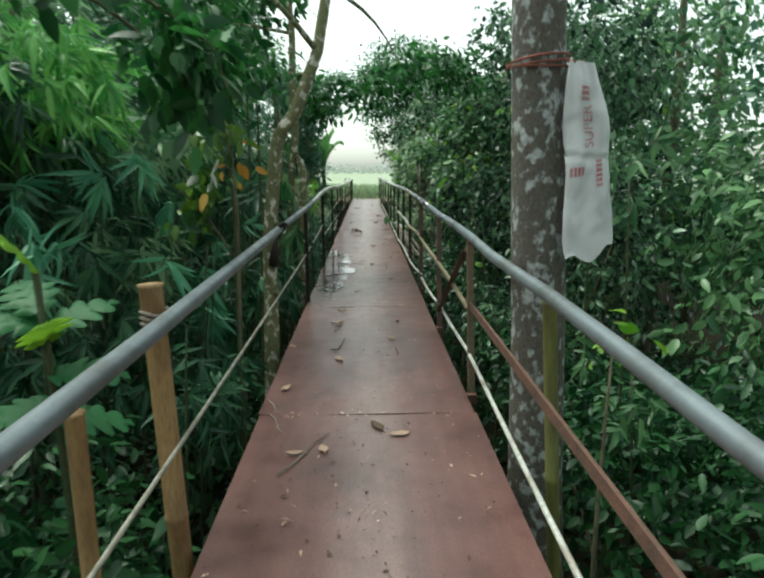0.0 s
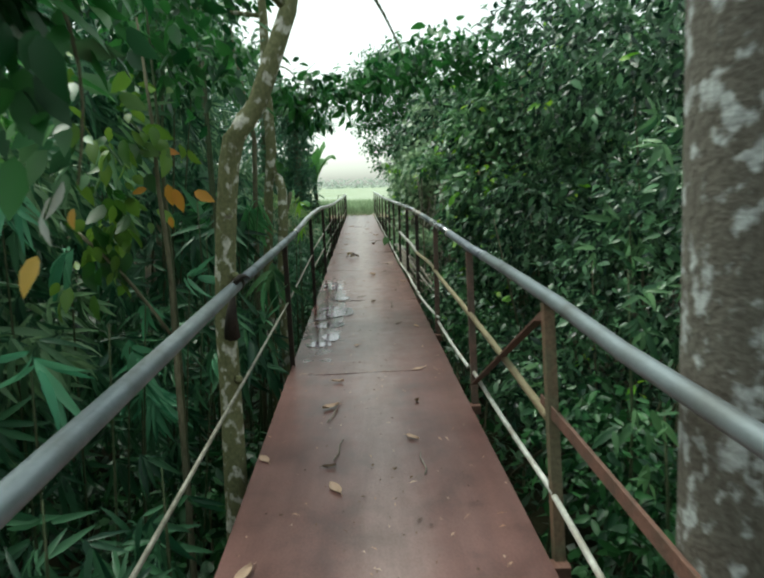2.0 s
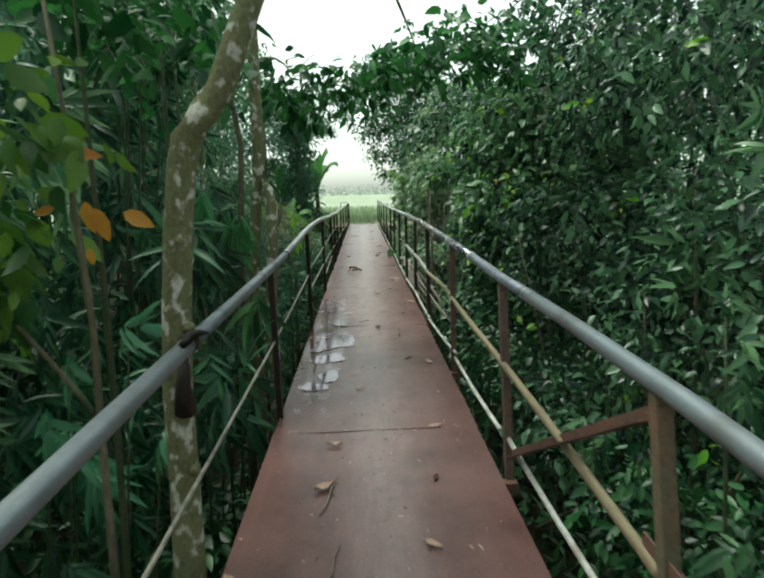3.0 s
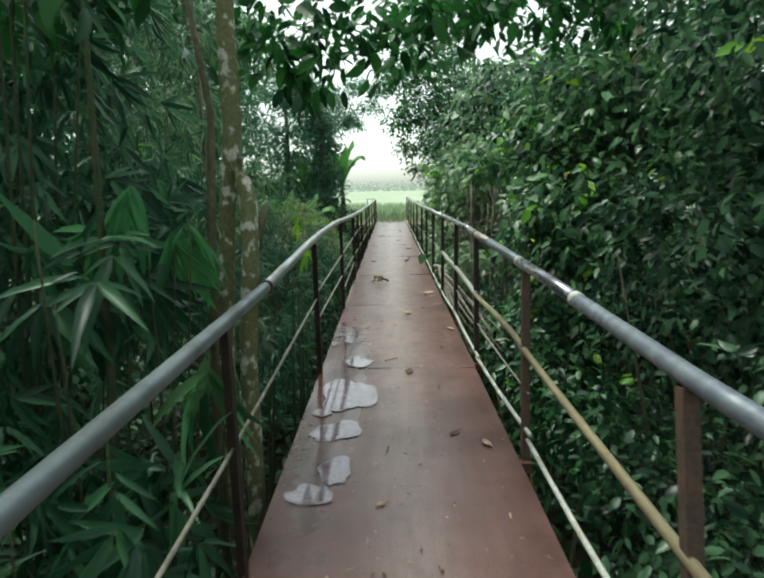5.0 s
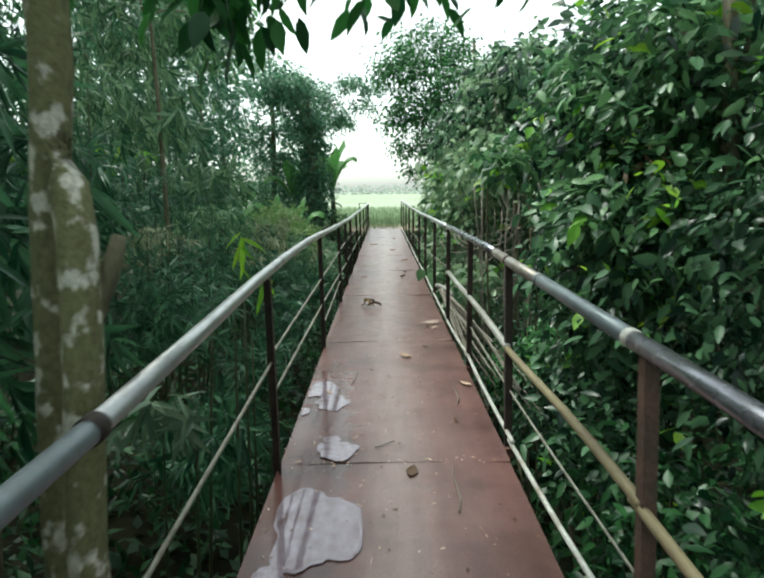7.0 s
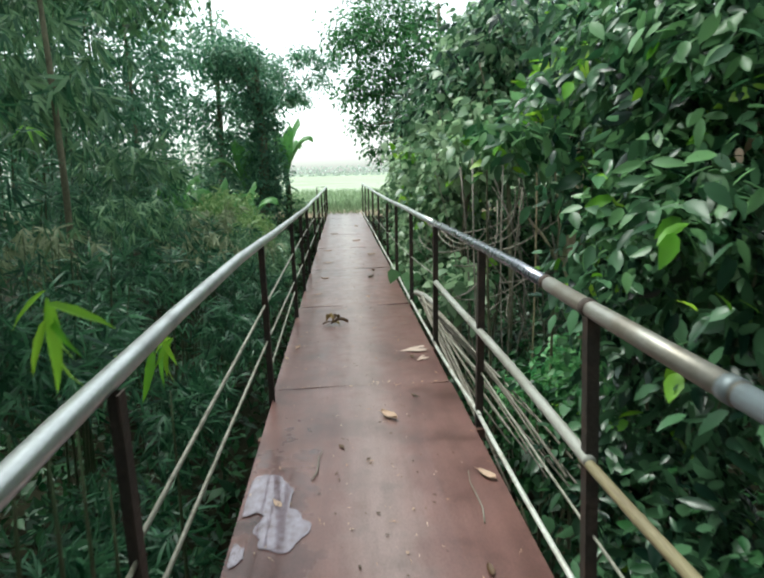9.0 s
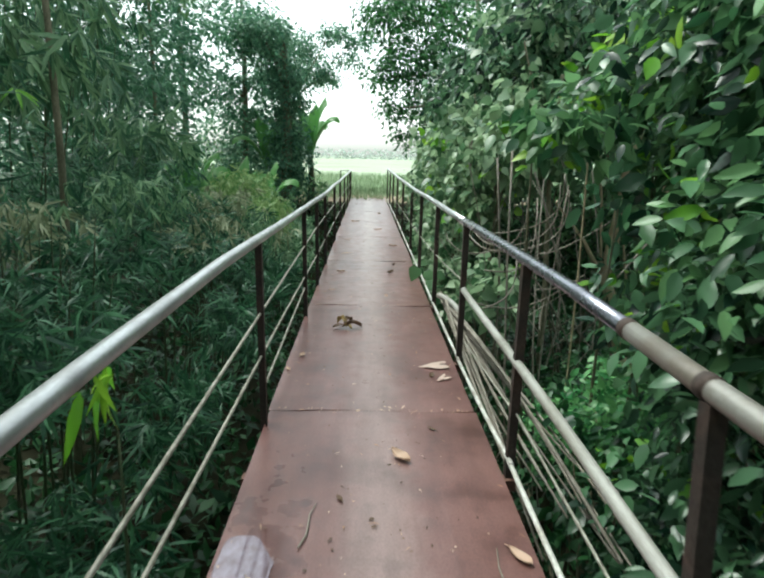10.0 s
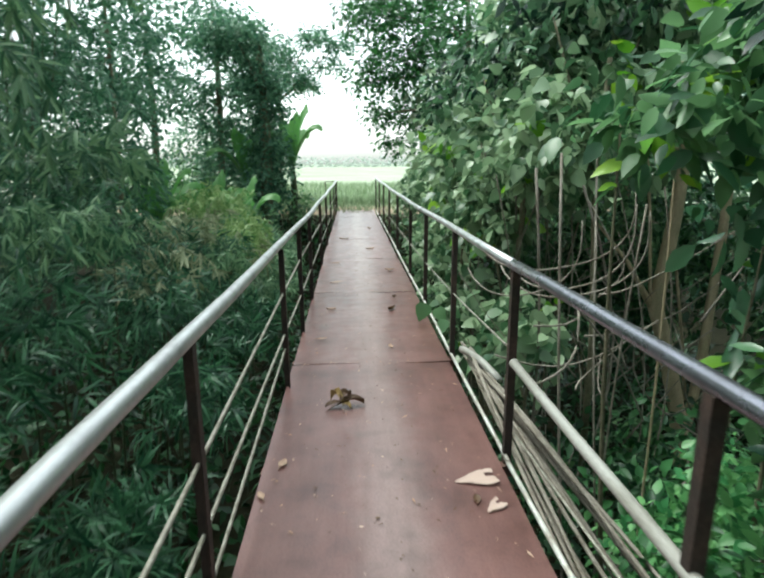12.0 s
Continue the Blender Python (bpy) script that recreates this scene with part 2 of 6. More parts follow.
# Paler and bluer than near leaves: haze is put into the colour.
L_FAR_HAZED = leaf_material("hazed_far_leaf", (0.045, 0.14, 0.085), (0.16, 0.32, 0.18), 0.45, 0.42)
# Shade under the bushes is put into this dark leaf colour.
L_SHADED = leaf_material("shaded_undergrowth_leaf", (0.006, 0.04, 0.014), (0.04, 0.14, 0.04), 0.42, 0.25)
L_GRASS = leaf_material("field_grass", (0.17, 0.25, 0.13), (0.33, 0.42, 0.25), 0.6, 0.4)
L_FRESH = leaf_material("fresh_lobed_leaf", (0.025, 0.14, 0.05), (0.06, 0.25, 0.08), 0.5, 0.35)
# Brighter bamboo leaf with the sunlight put into its colour.
L_BAMBOO_SUN = leaf_material("sunlit_tone_bamboo_leaf", (0.07, 0.3, 0.06), (0.3, 0.64, 0.18), 0.38, 0.42)
L_STRAW = leaf_material("dry_straw_blade", (0.17, 0.22, 0.11), (0.46, 0.5, 0.32), 0.6, 0.35)
# Distance haze is mixed into this pale grey-green leaf colour.
L_HAZE = leaf_material("haze_pale_leaf", (0.4, 0.46, 0.42), (0.55, 0.6, 0.56), 0.8, 0.3)
L_BANANA = leaf_material("banana_leaf", (0.05, 0.19, 0.055), (0.2, 0.44, 0.11), 0.4, 0.42)


# ---- builders ----
def part(name, bm, material, parent=None, label="", smooth=True):
    me = bpy.data.meshes.new(name)
    bm.to_mesh(me)
    bm.free()
    me.materials.append(material)
    if smooth:
        me.shade_smooth()
    ob = new(name, me)
    ob.parent = parent
    return tagged(ob, label)


def tube(bm, pts, radii, sides=8, caps=True):
    """A round bar of changing thickness along a line of points."""
    pts = [Vector(p) for p in pts]
    rings = []
    for i, p in enumerate(pts):
        d = (pts[min(i + 1, len(pts) - 1)] - pts[max(i - 1, 0)]).normalized()
        a = d.cross(Vector((0.31, 0.17, 0.93)) if abs(d.z) < 0.8 else Vector((0, 1, 0.05))).normalized()
        b = d.cross(a)
        r = radii[i] if hasattr(radii, "__len__") else radii
        rings.append([bm.verts.new(p + (a * math.cos(k * math.tau / sides) + b * math.sin(k * math.tau / sides)) * r) for k in range(sides)])
    for u, v in zip(rings, rings[1:]):
        for k in range(sides):
            bm.faces.new((u[k], u[(k + 1) % sides], v[(k + 1) % sides], v[k]))
    if caps:
        bm.faces.new(rings[0][::-1])
        bm.faces.new(rings[-1])
    return bm


def box(bm, x0, x1, y0, y1, z0, z1):
    v = [bm.verts.new((x, y, z)) for z in (z0, z1) for x, y in ((x0, y0), (x1, y0), (x1, y1), (x0, y1))]
    for f in ((3, 2, 1, 0), (4, 5, 6, 7), (0, 1, 5, 4), (1, 2, 6, 5), (2, 3, 7, 6), (3, 0, 4, 7)):
        bm.faces.new([v[i] for i in f])
    return bm


def angle_bar(bm, a, b, inward, size=0.045, thick=0.006):
    """An L-shaped steel bar from a to b; inward is the way that one flange points."""
    a, b = Vector(a), Vector(b)
    d = (b - a).normalized()
    s = (Vector(inward) - d * d.dot(Vector(inward))).normalized()
    w = d.cross(s)
    prof = [(0, 0), (size, 0), (size, thick), (thick, thick), (thick, size), (0, size)]
    rings = [[bm.verts.new(p + s * u + w * v) for u, v in prof] for p in (a, b)]
    for k in range(6):
        bm.faces.new((rings[0][k], rings[0][(k + 1) % 6], rings[1][(k + 1) % 6], rings[1][k]))
    bm.faces.new(rings[0][::-1])
    bm.faces.new(rings[1])
    bmesh.ops.recalc_face_normals(bm, faces=bm.faces)
    return bm


# leaf outlines: along, across, lift; and their faces
RIBBED = [(0, 2, 1), (0, 3, 2), (1, 2, 5, 4), (2, 3, 6, 5), (4, 5, 8, 7), (5, 6, 9, 8), (7, 8, 10), (8, 9, 10)]


def outline(spans, lift, droop):
    """A leaf blade from its half widths at three places along it."""
    pts = [(0, 0, 0)]
    for u, w in spans:
        pts += [(u, w, lift - droop * u * u), (u, 0, -droop * u * u), (u, -w, lift - droop * u * u)]
    return pts + [(1, 0, -droop)], RIBBED


OVATE = outline(((0.16, 0.34), (0.45, 0.5), (0.76, 0.3)), 0.05, 0.2)
HEART = outline(((0.05, 0.36), (0.32, 0.52), (0.7, 0.31)), 0.06, 0.18)
LANCE = outline(((0.12, 0.36), (0.38, 0.5), (0.72, 0.3)), 0.03, 0.34)
BLADE = ([(0, 0, 0), (0.3, 0.5, 0.02), (0.3, -0.5, 0.02), (0.66, 0.34, -0.1), (0.66, -0.34, -0.1), (1, 0, -0.32)], [(0, 2, 1), (1, 2, 4, 3), (3, 4, 5)])
SIMPLE = ([(0, 0, 0), (0.42, 0.5, 0.04), (0.42, -0.5, 0.04), (1, 0, -0.12), (0.42, 0, 0)], [(0, 4, 1), (0, 2, 4), (4, 3, 1), (4, 2, 3)])


def unit(v):
    return v / np.maximum(np.linalg.norm(v, axis=1, keepdims=True), 1e-6)


def leaves(name, P, D, N, L, W, shape, material, parent=None, label=""):
    """One mesh of many leaves: bases P, ways D, upper sides N, lengths L and widths W."""
    D = unit(D)
    S = unit(np.cross(N, D))
    N = np.cross(D, S)
    t = np.array(shape[0])
    n, k = len(P), len(t)
    V = P[:, None] + D[:, None] * (t[None, :, :1] * L[:, None, None]) + S[:, None] * (t[None, :, 1:2] * W[:, None, None]) + N[:, None] * (t[None, :, 2:] * L[:, None, None])
    me = bpy.data.meshes.new(name)
    sizes = np.array([len(f) for f in shape[1]])
    flat = np.array([i for f in shape[1] for i in f])
    loops = (flat[None] + (np.arange(n) * k)[:, None]).ravel()
    tot = np.tile(sizes, n)
    me.vertices.add(n * k)
    me.vertices.foreach_set("co", V.astype(np.float32).ravel())
    me.loops.add(len(loops))
    me.loops.foreach_set("vertex_index", loops.astype(np.int32))
    me.polygons.add(len(tot))
    me.polygons.foreach_set("loop_start", np.concatenate(([0], np.cumsum(tot)[:-1])).astype(np.int32))
    me.update(calc_edges=True)
    me.materials.append(material)
    me.shade_smooth()
    ob = new(name, me)
    ob.parent = parent
    return tagged(ob, label)


def blob_points(blobs, n, hollow=0.45):
    """n points in ellipsoids (x, y, z, rx, ry, rz), the fuller towards their skins."""
    vol = np.array([b[3] * b[4] * b[5] for b in blobs]) ** 0.75
    idx = rng.choice(len(blobs), n, p=vol / vol.sum())
    B = np.array(blobs)[idx]
    d = unit(rng.normal(size=(n, 3)))
    r = (hollow + (1 - hollow) * rng.random((n, 1))) * (0.85 + 0.3 * rng.random((n, 1)))
    return B[:, :3] + d * r * B[:, 3:], d


def crown(name, blobs, twigs, per, length, material, parent, shape=OVATE, ratio=0.45, spread=0.16, droop=0.5, label="", hollow=0.45):
    """Leaves in sprays: each twig carries leaves along both its sides."""
    C, out = blob_points(blobs, twigs, hollow)
    way = unit(out + rng.normal(size=C.shape) * 0.7 + np.array((0, 0, -0.15)))
    n = twigs * per
    C, W0 = np.repeat(C, per, 0), np.repeat(way, per, 0)
    s = np.tile(np.linspace(-1, 1, per), twigs)[:, None]
    P = C + W0 * s * spread + rng.normal(size=(n, 3)) * spread * 0.22
    side = unit(np.cross(W0, rng.normal(size=(n, 3)) * 0.4 + np.array((0, 0, 1.0))))
    sign = np.where(rng.random((n, 1)) < 0.5, -1.0, 1.0)
    D = W0 * 0.55 + side * sign * 0.8 + rng.normal(size=(n, 3)) * 0.3 + np.array((0, 0, -droop))
    N = np.array((0, -0.1, 0.9)) + rng.normal(size=(n, 3)) * 0.6
    L = length * (0.45 + 0.9 * rng.random(n))
    return leaves(name, P, D, N, L, L * ratio * (0.8 + 0.4 * rng.random(n)), shape, material, parent, label)


def fans(name, blobs, count, per, length, material, parent, ratio=0.155, label="", facing=0.0, hollow=0.3, open_by=1.15, shape=None, hang=1.0):
    """Bamboo sprays: each tip spreads a hand of long drooping blades."""
    C, out = blob_points(blobs, count, hollow)
    axis = unit(out * 0.35 + rng.normal(size=C.shape) * 0.4 + np.array((facing, -0.2, -0.6 * hang)) + rng.normal(size=C.shape) * (0.5 * (1 - hang)))
    nrm = unit(rng.normal(size=C.shape) * 0.45 + np.array((0, -0.75, 0.55)))
    side = unit(np.cross(nrm, axis))
    n = count * per
    a = np.tile(np.linspace(-open_by, open_by, per), count)[:, None] + rng.normal(size=(n, 1)) * 0.15
    A, S, N0 = (np.repeat(q, per, 0) for q in (axis, side, nrm))
    D = A * np.cos(a) + S * np.sin(a) + np.array((0, 0, -0.25 * hang)) + rng.normal(size=(n, 3)) * 0.08
    P = np.repeat(C, per, 0) + A * rng.normal(size=(n, 1)) * 0.03
    L = length * (0.65 + 0.5 * rng.random(n)) * (1 - 0.25 * np.abs(a[:, 0]))
    return leaves(name, P, D, N0 + rng.normal(size=(n, 3)) * 0.15, L, L * ratio * (0.85 + 0.3 * rng.random(n)), shape or LANCE, material, parent, label)


def thing(name, label, category, group="", at=(0, 0, 0), kind=""):
    ob = new(name)
    ob.empty_display_size = 0.1
    ob.location = at
    return tagged(ob, label, category, group, kind)


def stems(parent, lines, material, name="stem", sides=7):
    for pts, r0, r1 in lines:
        k = len(pts)
        part(name, tube(bmesh.new(), pts, [r0 + (r1 - r0) * i / (k - 1) for i in range(k)], sides), material, parent)


def bend(a, b, sag=(0, 0, 0), k=7):
    a, b, sag = Vector(a), Vector(b), Vector(sag)
    return [a.lerp(b, i / (k - 1)) + sag * math.sin(math.pi * i / (k - 1)) for i in range(k)]


# ---- ground: a wooded gully under the bridge, banks at both ends, a field beyond ----
def ground_z(x, y):
    def step(a, b, v):
        q = min(1, max(0, (v - a) / (b - a)))
        return q * q * (3 - 2 * q)
    dip = step(-1.6, 0.8, y) * (1 - step(24.5, 29.6, y))
    z = -0.05 - 2.0 * dip + 0.22 * dip * noise.noise((x * 0.5, y * 0.5, 0)) * 2
    z += dip * 0.5 * step(3, 9, abs(x))
    if y > 32:
        z += -0.25 * step(32, 36, y)
    return z


def build_ground():
    xs = sorted({*np.round(np.linspace(-12, 12, 61), 3), *[s * v for s in (-1, 1) for v in (16, 25, 45, 90, 200, 500, 1500)]})
    ys = sorted({*np.round(np.linspace(-6, 40, 116), 3), -1500, -400, -100, -40, -18, -10, 46, 55, 70, 100, 150, 260, 500, 1500})
    bm = bmesh.new()
    grid = [[bm.verts.new((x, y, ground_z(x, y))) for x in xs] for y in ys]
    for j in range(len(ys) - 1):
        for i in range(len(xs) - 1):
            f = bm.faces.new((grid[j][i], grid[j][i + 1], grid[j + 1][i + 1], grid[j + 1][i]))
            y = (ys[j] + ys[j + 1]) / 2
            f.material_index = 1 if 29.2 < y < 32.6 and abs(xs[i]) < 9 else (2 if y > 32.6 else 0)
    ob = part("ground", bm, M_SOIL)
    ob.data.materials.append(M_SAND)
    ob.data.materials.append(surface("field_green", (0.32, 0.39, 0.26), (0.4, 0.46, 0.34), 0.08, 3, 0.95, 0, 0.5, 0.5))
    tagged(ob, "dark litter-covered gully floor with a pale path and green field", "ground", kind="structure")


build_ground()

# ---- the footbridge ----
bridge = thing("footbridge", "narrow steel footbridge with red-oxide plate deck and pipe railings", "footbridge")
XL, XR = -0.625, 0.645
SEAMS = [-2.2, 0.5, 3.2, 5.95, 8.82, 11.45, 14.05, 16.7, 19.35, 22.0, 24.65, 27.3, 30.0]
RIGHT_POSTS = [-1.4, 0.4, 3.9, 5.6, 7.38, 9.25, 10.78, 12.48, 14.28, 16.15, 17.9, 20.3, 22.6, 24.9, 27.2, 29.6]
LEFT_POSTS = [-1.0, 6.22, 8.75, 11.26, 13.6, 15.0, 16.4, 18.8, 21.1, 23.6, 26.2, 28.2, 29.8]


def path_at(rows, y):
    for (y0, a), (y1, b) in zip(rows, rows[1:]):
        if y <= y1:
            return a + (b - a) * max(0, (y - y0)) / (y1 - y0)
    return rows[-1][1]


LEFT_Z = [(-2.2, 0.905), (1.0, 0.918), (2.4, 0.942), (3.5, 0.948), (5.1, 0.974), (6.2, 1.0), (6.9, 1.012), (8.5, 1.06), (9.3, 1.075), (10.5, 1.092), (11.2, 1.085), (14, 1.02), (18, 0.99), (30.2, 0.99)]
RIGHT_Z = [(-2.2, 0.86), (1.0, 0.884), (1.6, 0.91), (2.2, 0.932), (3.2, 0.938), (3.8, 0.962), (4.6, 0.972), (5.6, 0.976), (6.45, 1.006), (7.0, 1.028), (8.2, 1.05), (9.3, 1.052), (10.2, 1.068), (12, 1.073), (14.4, 1.05), (20, 1.03), (23.5, 1.06), (30.2, 1.08)]


def rail(side, y0, y1, material, label, radius=0.029):
    x0, rows = (-0.64, LEFT_Z) if side < 0 else (0.71, RIGHT_Z)
    ys = sorted({y0, y1, *[y for y, _ in rows if y0 < y < y1], *np.linspace(y0, y1, max(3, int((y1 - y0) / 0.8)))})
    pts = [(x0 + 0.012 * math.sin(y * 1.3 + side), y, path_at(rows, y)) for y in ys]
    ob = part("handrail", tube(bmesh.new(), pts, radius, 14), material, bridge, label)
    return ob


def collar(side, y, material, r=0.034, wide=0.03):
    x0, rows = (-0.64, LEFT_Z) if side < 0 else (0.71, RIGHT_Z)
    x = x0 + 0.012 * math.sin(y * 1.3 + side)
    pts = [(x, y - wide, path_at(rows, y - wide)), (x, y + wide, path_at(rows, y + wide))]
    part("joint", tube(bmesh.new(), pts, r, 14), material, bridge)


rail(-1, -2.2, 4.5, M_GALV, "dull grey galvanised pipe")
rail(-1, 4.47, 6.95, M_GALV, "dull grey galvanised pipe", 0.027)
rail(-1, 6.9, 30.1, M_STEEL, "bright worn silver pipe", 0.027)
rail(1, -2.2, 5.17, M_GALV, "dull grey galvanised pipe")
rail(1, 5.15, 6.5, M_MOTTLED, "blue-grey mottled matte pipe")
rail(1, 6.48, 7.5, M_BLUE, "bluish steel pipe with a sharp highlight")
rail(1, 7.48, 8.55, M_GALV, "dull grey galvanised pipe")
rail(1, 8.52, 9.72, M_DULL, "brownish dull pipe", 0.03)
rail(1, 9.7, 12.5, M_BLUE, "dark bluish steel pipe with a sharp highlight", 0.028)
rail(1, 12.48, 30.1, M_STEEL, "bright worn silver pipe", 0.027)
for side, y, m, r in ((-1, 4.5, M_DARK, 0.034), (-1, 6.92, M_DARK, 0.032), (1, 5.17, M_GALV, 0.032), (1, 6.5, M_WHITEPIPE, 0.032), (1, 7.49, M_WHITEPIPE, 0.031), (1, 8.55, M_GALV, 0.033), (1, 9.72, M_DARK, 0.032), (1, 9.3, M_DARK, 0.033)):
    collar(side, y, m, r, 0.02)

for i, y in enumerate(RIGHT_POSTS):
    lean = -0.22 if 3 < y < 6 else -0.1 if y < 10 else 0.03
    m = M_OLIVE if y < 5 else M_BROWN if y < 8 else M_DARK
    part("post", angle_bar(bmesh.new(), (0.69, y + lean, -0.12), (0.69, y, path_at(RIGHT_Z, y) - 0.02), (1, 0, 0), 0.043), m, bridge, smooth=False)
    part("crossbeam", box(bmesh.new(), -0.66, 0.74, y + lean - 0.03, y + lean + 0.03, -0.13, -0.07), M_RUST, bridge, smooth=False)
for y in LEFT_POSTS:
    part("post", angle_bar(bmesh.new(), (-0.6, y, -0.1), (-0.61, y, path_at(LEFT_Z, y) - 0.02), (-1, 0, 0), 0.042), M_DARK, bridge, smooth=False)
for x in (-0.48, 0.48):
    part("girder", box(bmesh.new(), x - 0.05, x + 0.05, -2.2, 30.0, -0.33, -0.13), M_RUST, bridge, smooth=False)
part("brace", angle_bar(bmesh.new(), (0.7, 5.3, 0.1), (0.7, 3.93, 0.86), (0, 0, 1), 0.04), M_RUST, bridge, smooth=False)
part("brace", angle_bar(bmesh.new(), (0.7, -1.3, 0.1), (0.7, 0.3, 0.8), (0, 0, 1), 0.04), M_RUST, bridge, smooth=False)


def bar(name, pts, r, m, label=""):
    return part(name, tube(bmesh.new(), pts, r, 9), m, bridge, label)


part("middle_rail", angle_bar(bmesh.new(), (0.7, -2.2, 0.42), (0.7, 3.95, 0.485), (0, 0, 1), 0.05), M_RUST, bridge, "red rusted steel angle", False)


def bamboo_pole(name, a, b, r, m, parent, knots=5, label=""):
    """A bamboo pole with swollen knots."""
    a, b = Vector(a), Vector(b)
    pts, rad = [], []
    for k in range(knots + 1):
        f = k / knots
        w = 0.012 / max(0.1, (b - a).length)
        for df, q in ((-w, 1.0), (0, 1.13), (w, 1.0)):
            g = min(1, max(0, f + df))
            if pts and g <= pts[-1][0] + 1e-4:
                continue
            pts.append((g, r * q))
    line = [a.lerp(b, g) + Vector((0, 0, 0.012 * math.sin(g * 5))) for g, _ in pts]
    return part(name, tube(bmesh.new(), line, [q for _, q in pts], 11), m, parent, label)


bamboo_pole("middle_rail", (0.7, 3.85, 0.475), (0.7, 7.42, 0.575), 0.018, M_BAMBOO_OLD, bridge, 7, "olive-brown bamboo pole")
bamboo_pole("middle_rail", (0.7, 7.36, 0.575), (0.7, 9.25, 0.545), 0.019, M_BAMBOO_OLD, bridge, 5, "brown bamboo pole")
bamboo_pole("middle_rail", (0.7, 9.2, 0.545), (0.71, 12.46, 0.555), 0.023, M_BAMBOO, bridge, 7, "pale weathered bamboo pole")
for a, b in (((0.72, 0.4, 0.0), (0.7, 3.75, 0.18)), ((0.7, 3.75, 0.19), (0.71, 5.5, 0.14)), ((0.7, 5.6, 0.13), (0.71, 7.25, 0.07)), ((0.71, 7.2, 0.12), (0.7, 9.1, 0.0)), ((0.7, 9.0, 0.03), (0.7, 10.8, 0.03)), ((0.7, 10.75, 0.04), (0.7, 12.5, -0.03)), ((0.7, 12.45, -0.02), (0.7, 16.1, 0.0)), ((0.7, 16.1, 0.0), (0.7, 22, 0.02)), ((0.7, 22, 0.02), (0.7, 29.8, 0.04))):
    bar("lower_rail", bend(a, b, (0, 0, -0.015), 5), 0.013, M_WHITEPIPE, "thin white worn pipe")
for pts in (bend((0.72, 7.3, 0.32), (0.72, 10.8, 0.29), (0, 0, -0.03)), bend((0.72, 10.8, 0.28), (0.74, 12.5, 0.12)), bend((0.71, 12.5, 0.6), (0.71, 16.1, 0.46), (0, 0, -0.02)), bend((0.71, 16.1, 0.46), (0.71, 29, 0.42), (0, 0, -0.03))):
    bar("wire", pts, 0.006, M_WIRE)
for pts in (bend((-0.63, -2, 0.5), (-0.63, 6.2, 0.52), (0, 0, -0.02)), bend((-0.63, 6.2, 0.52), (-0.63, 8.75, 0.6)), bend((-0.63, 8.75, 0.64), (-0.63, 15, 0.7), (0, 0, 0.0)), bend((-0.63, 15, 0.7), (-0.63, 29.8, 0.55)),
            bend((-0.63, 8.75, 0.42), (-0.63, 15, 0.36), (0, 0, 0.02)), bend((-0.63, 15, 0.36), (-0.63, 29.8, 0.3)), bend((-0.63, 11.26, 0.2), (-0.63, 13.6, 0.28))):
    bar("wire", pts, 0.008, M_WIRE)
part("gate_frame", tube(bmesh.new(), [(-0.64, 29.8, 0.99), (-1.0, 29.8, 0.99), (-1.0, 29.8, -0.05)], 0.02, 8), M_DARK, bridge)


def bamboo_post(at, top, r, label, material=M_BAMBOO_TAN):
    ob = bamboo_pole("bamboo_post", at, top, r, material, None, 4)
    return tagged(ob, label, "post", "bamboo props beside the bridge")


bamboo_post((-0.62, 1.98, -2.5), (-0.737, 1.98, 1.03), 0.04, "tan bamboo post with a cut top beside the railing")
bamboo_post((-1.0, 1.88, -2.5), (-1.0, 1.9, 0.6), 0.033, "short mossy bamboo stake among the leaves")
bamboo_post((1.03, 2.42, -2.5), (0.79, 2.42, 0.86), 0.031, "greenish bamboo prop under the grey handrail", M_BAMBOO_GREEN)
bm = bmesh.new()
for k in range(3):
    tube(bm, [(-0.728 + 0.045 * math.cos(a), 1.98 + 0.045 * math.sin(a), 0.88 + 0.02 * k + 0.006 * math.sin(a * 2)) for a in np.linspace(0, math.tau, 15)], 0.007, 5)
tagged(part("rope_wrap", bm, M_STICK), "brown cord wound round the bamboo post", "cord")

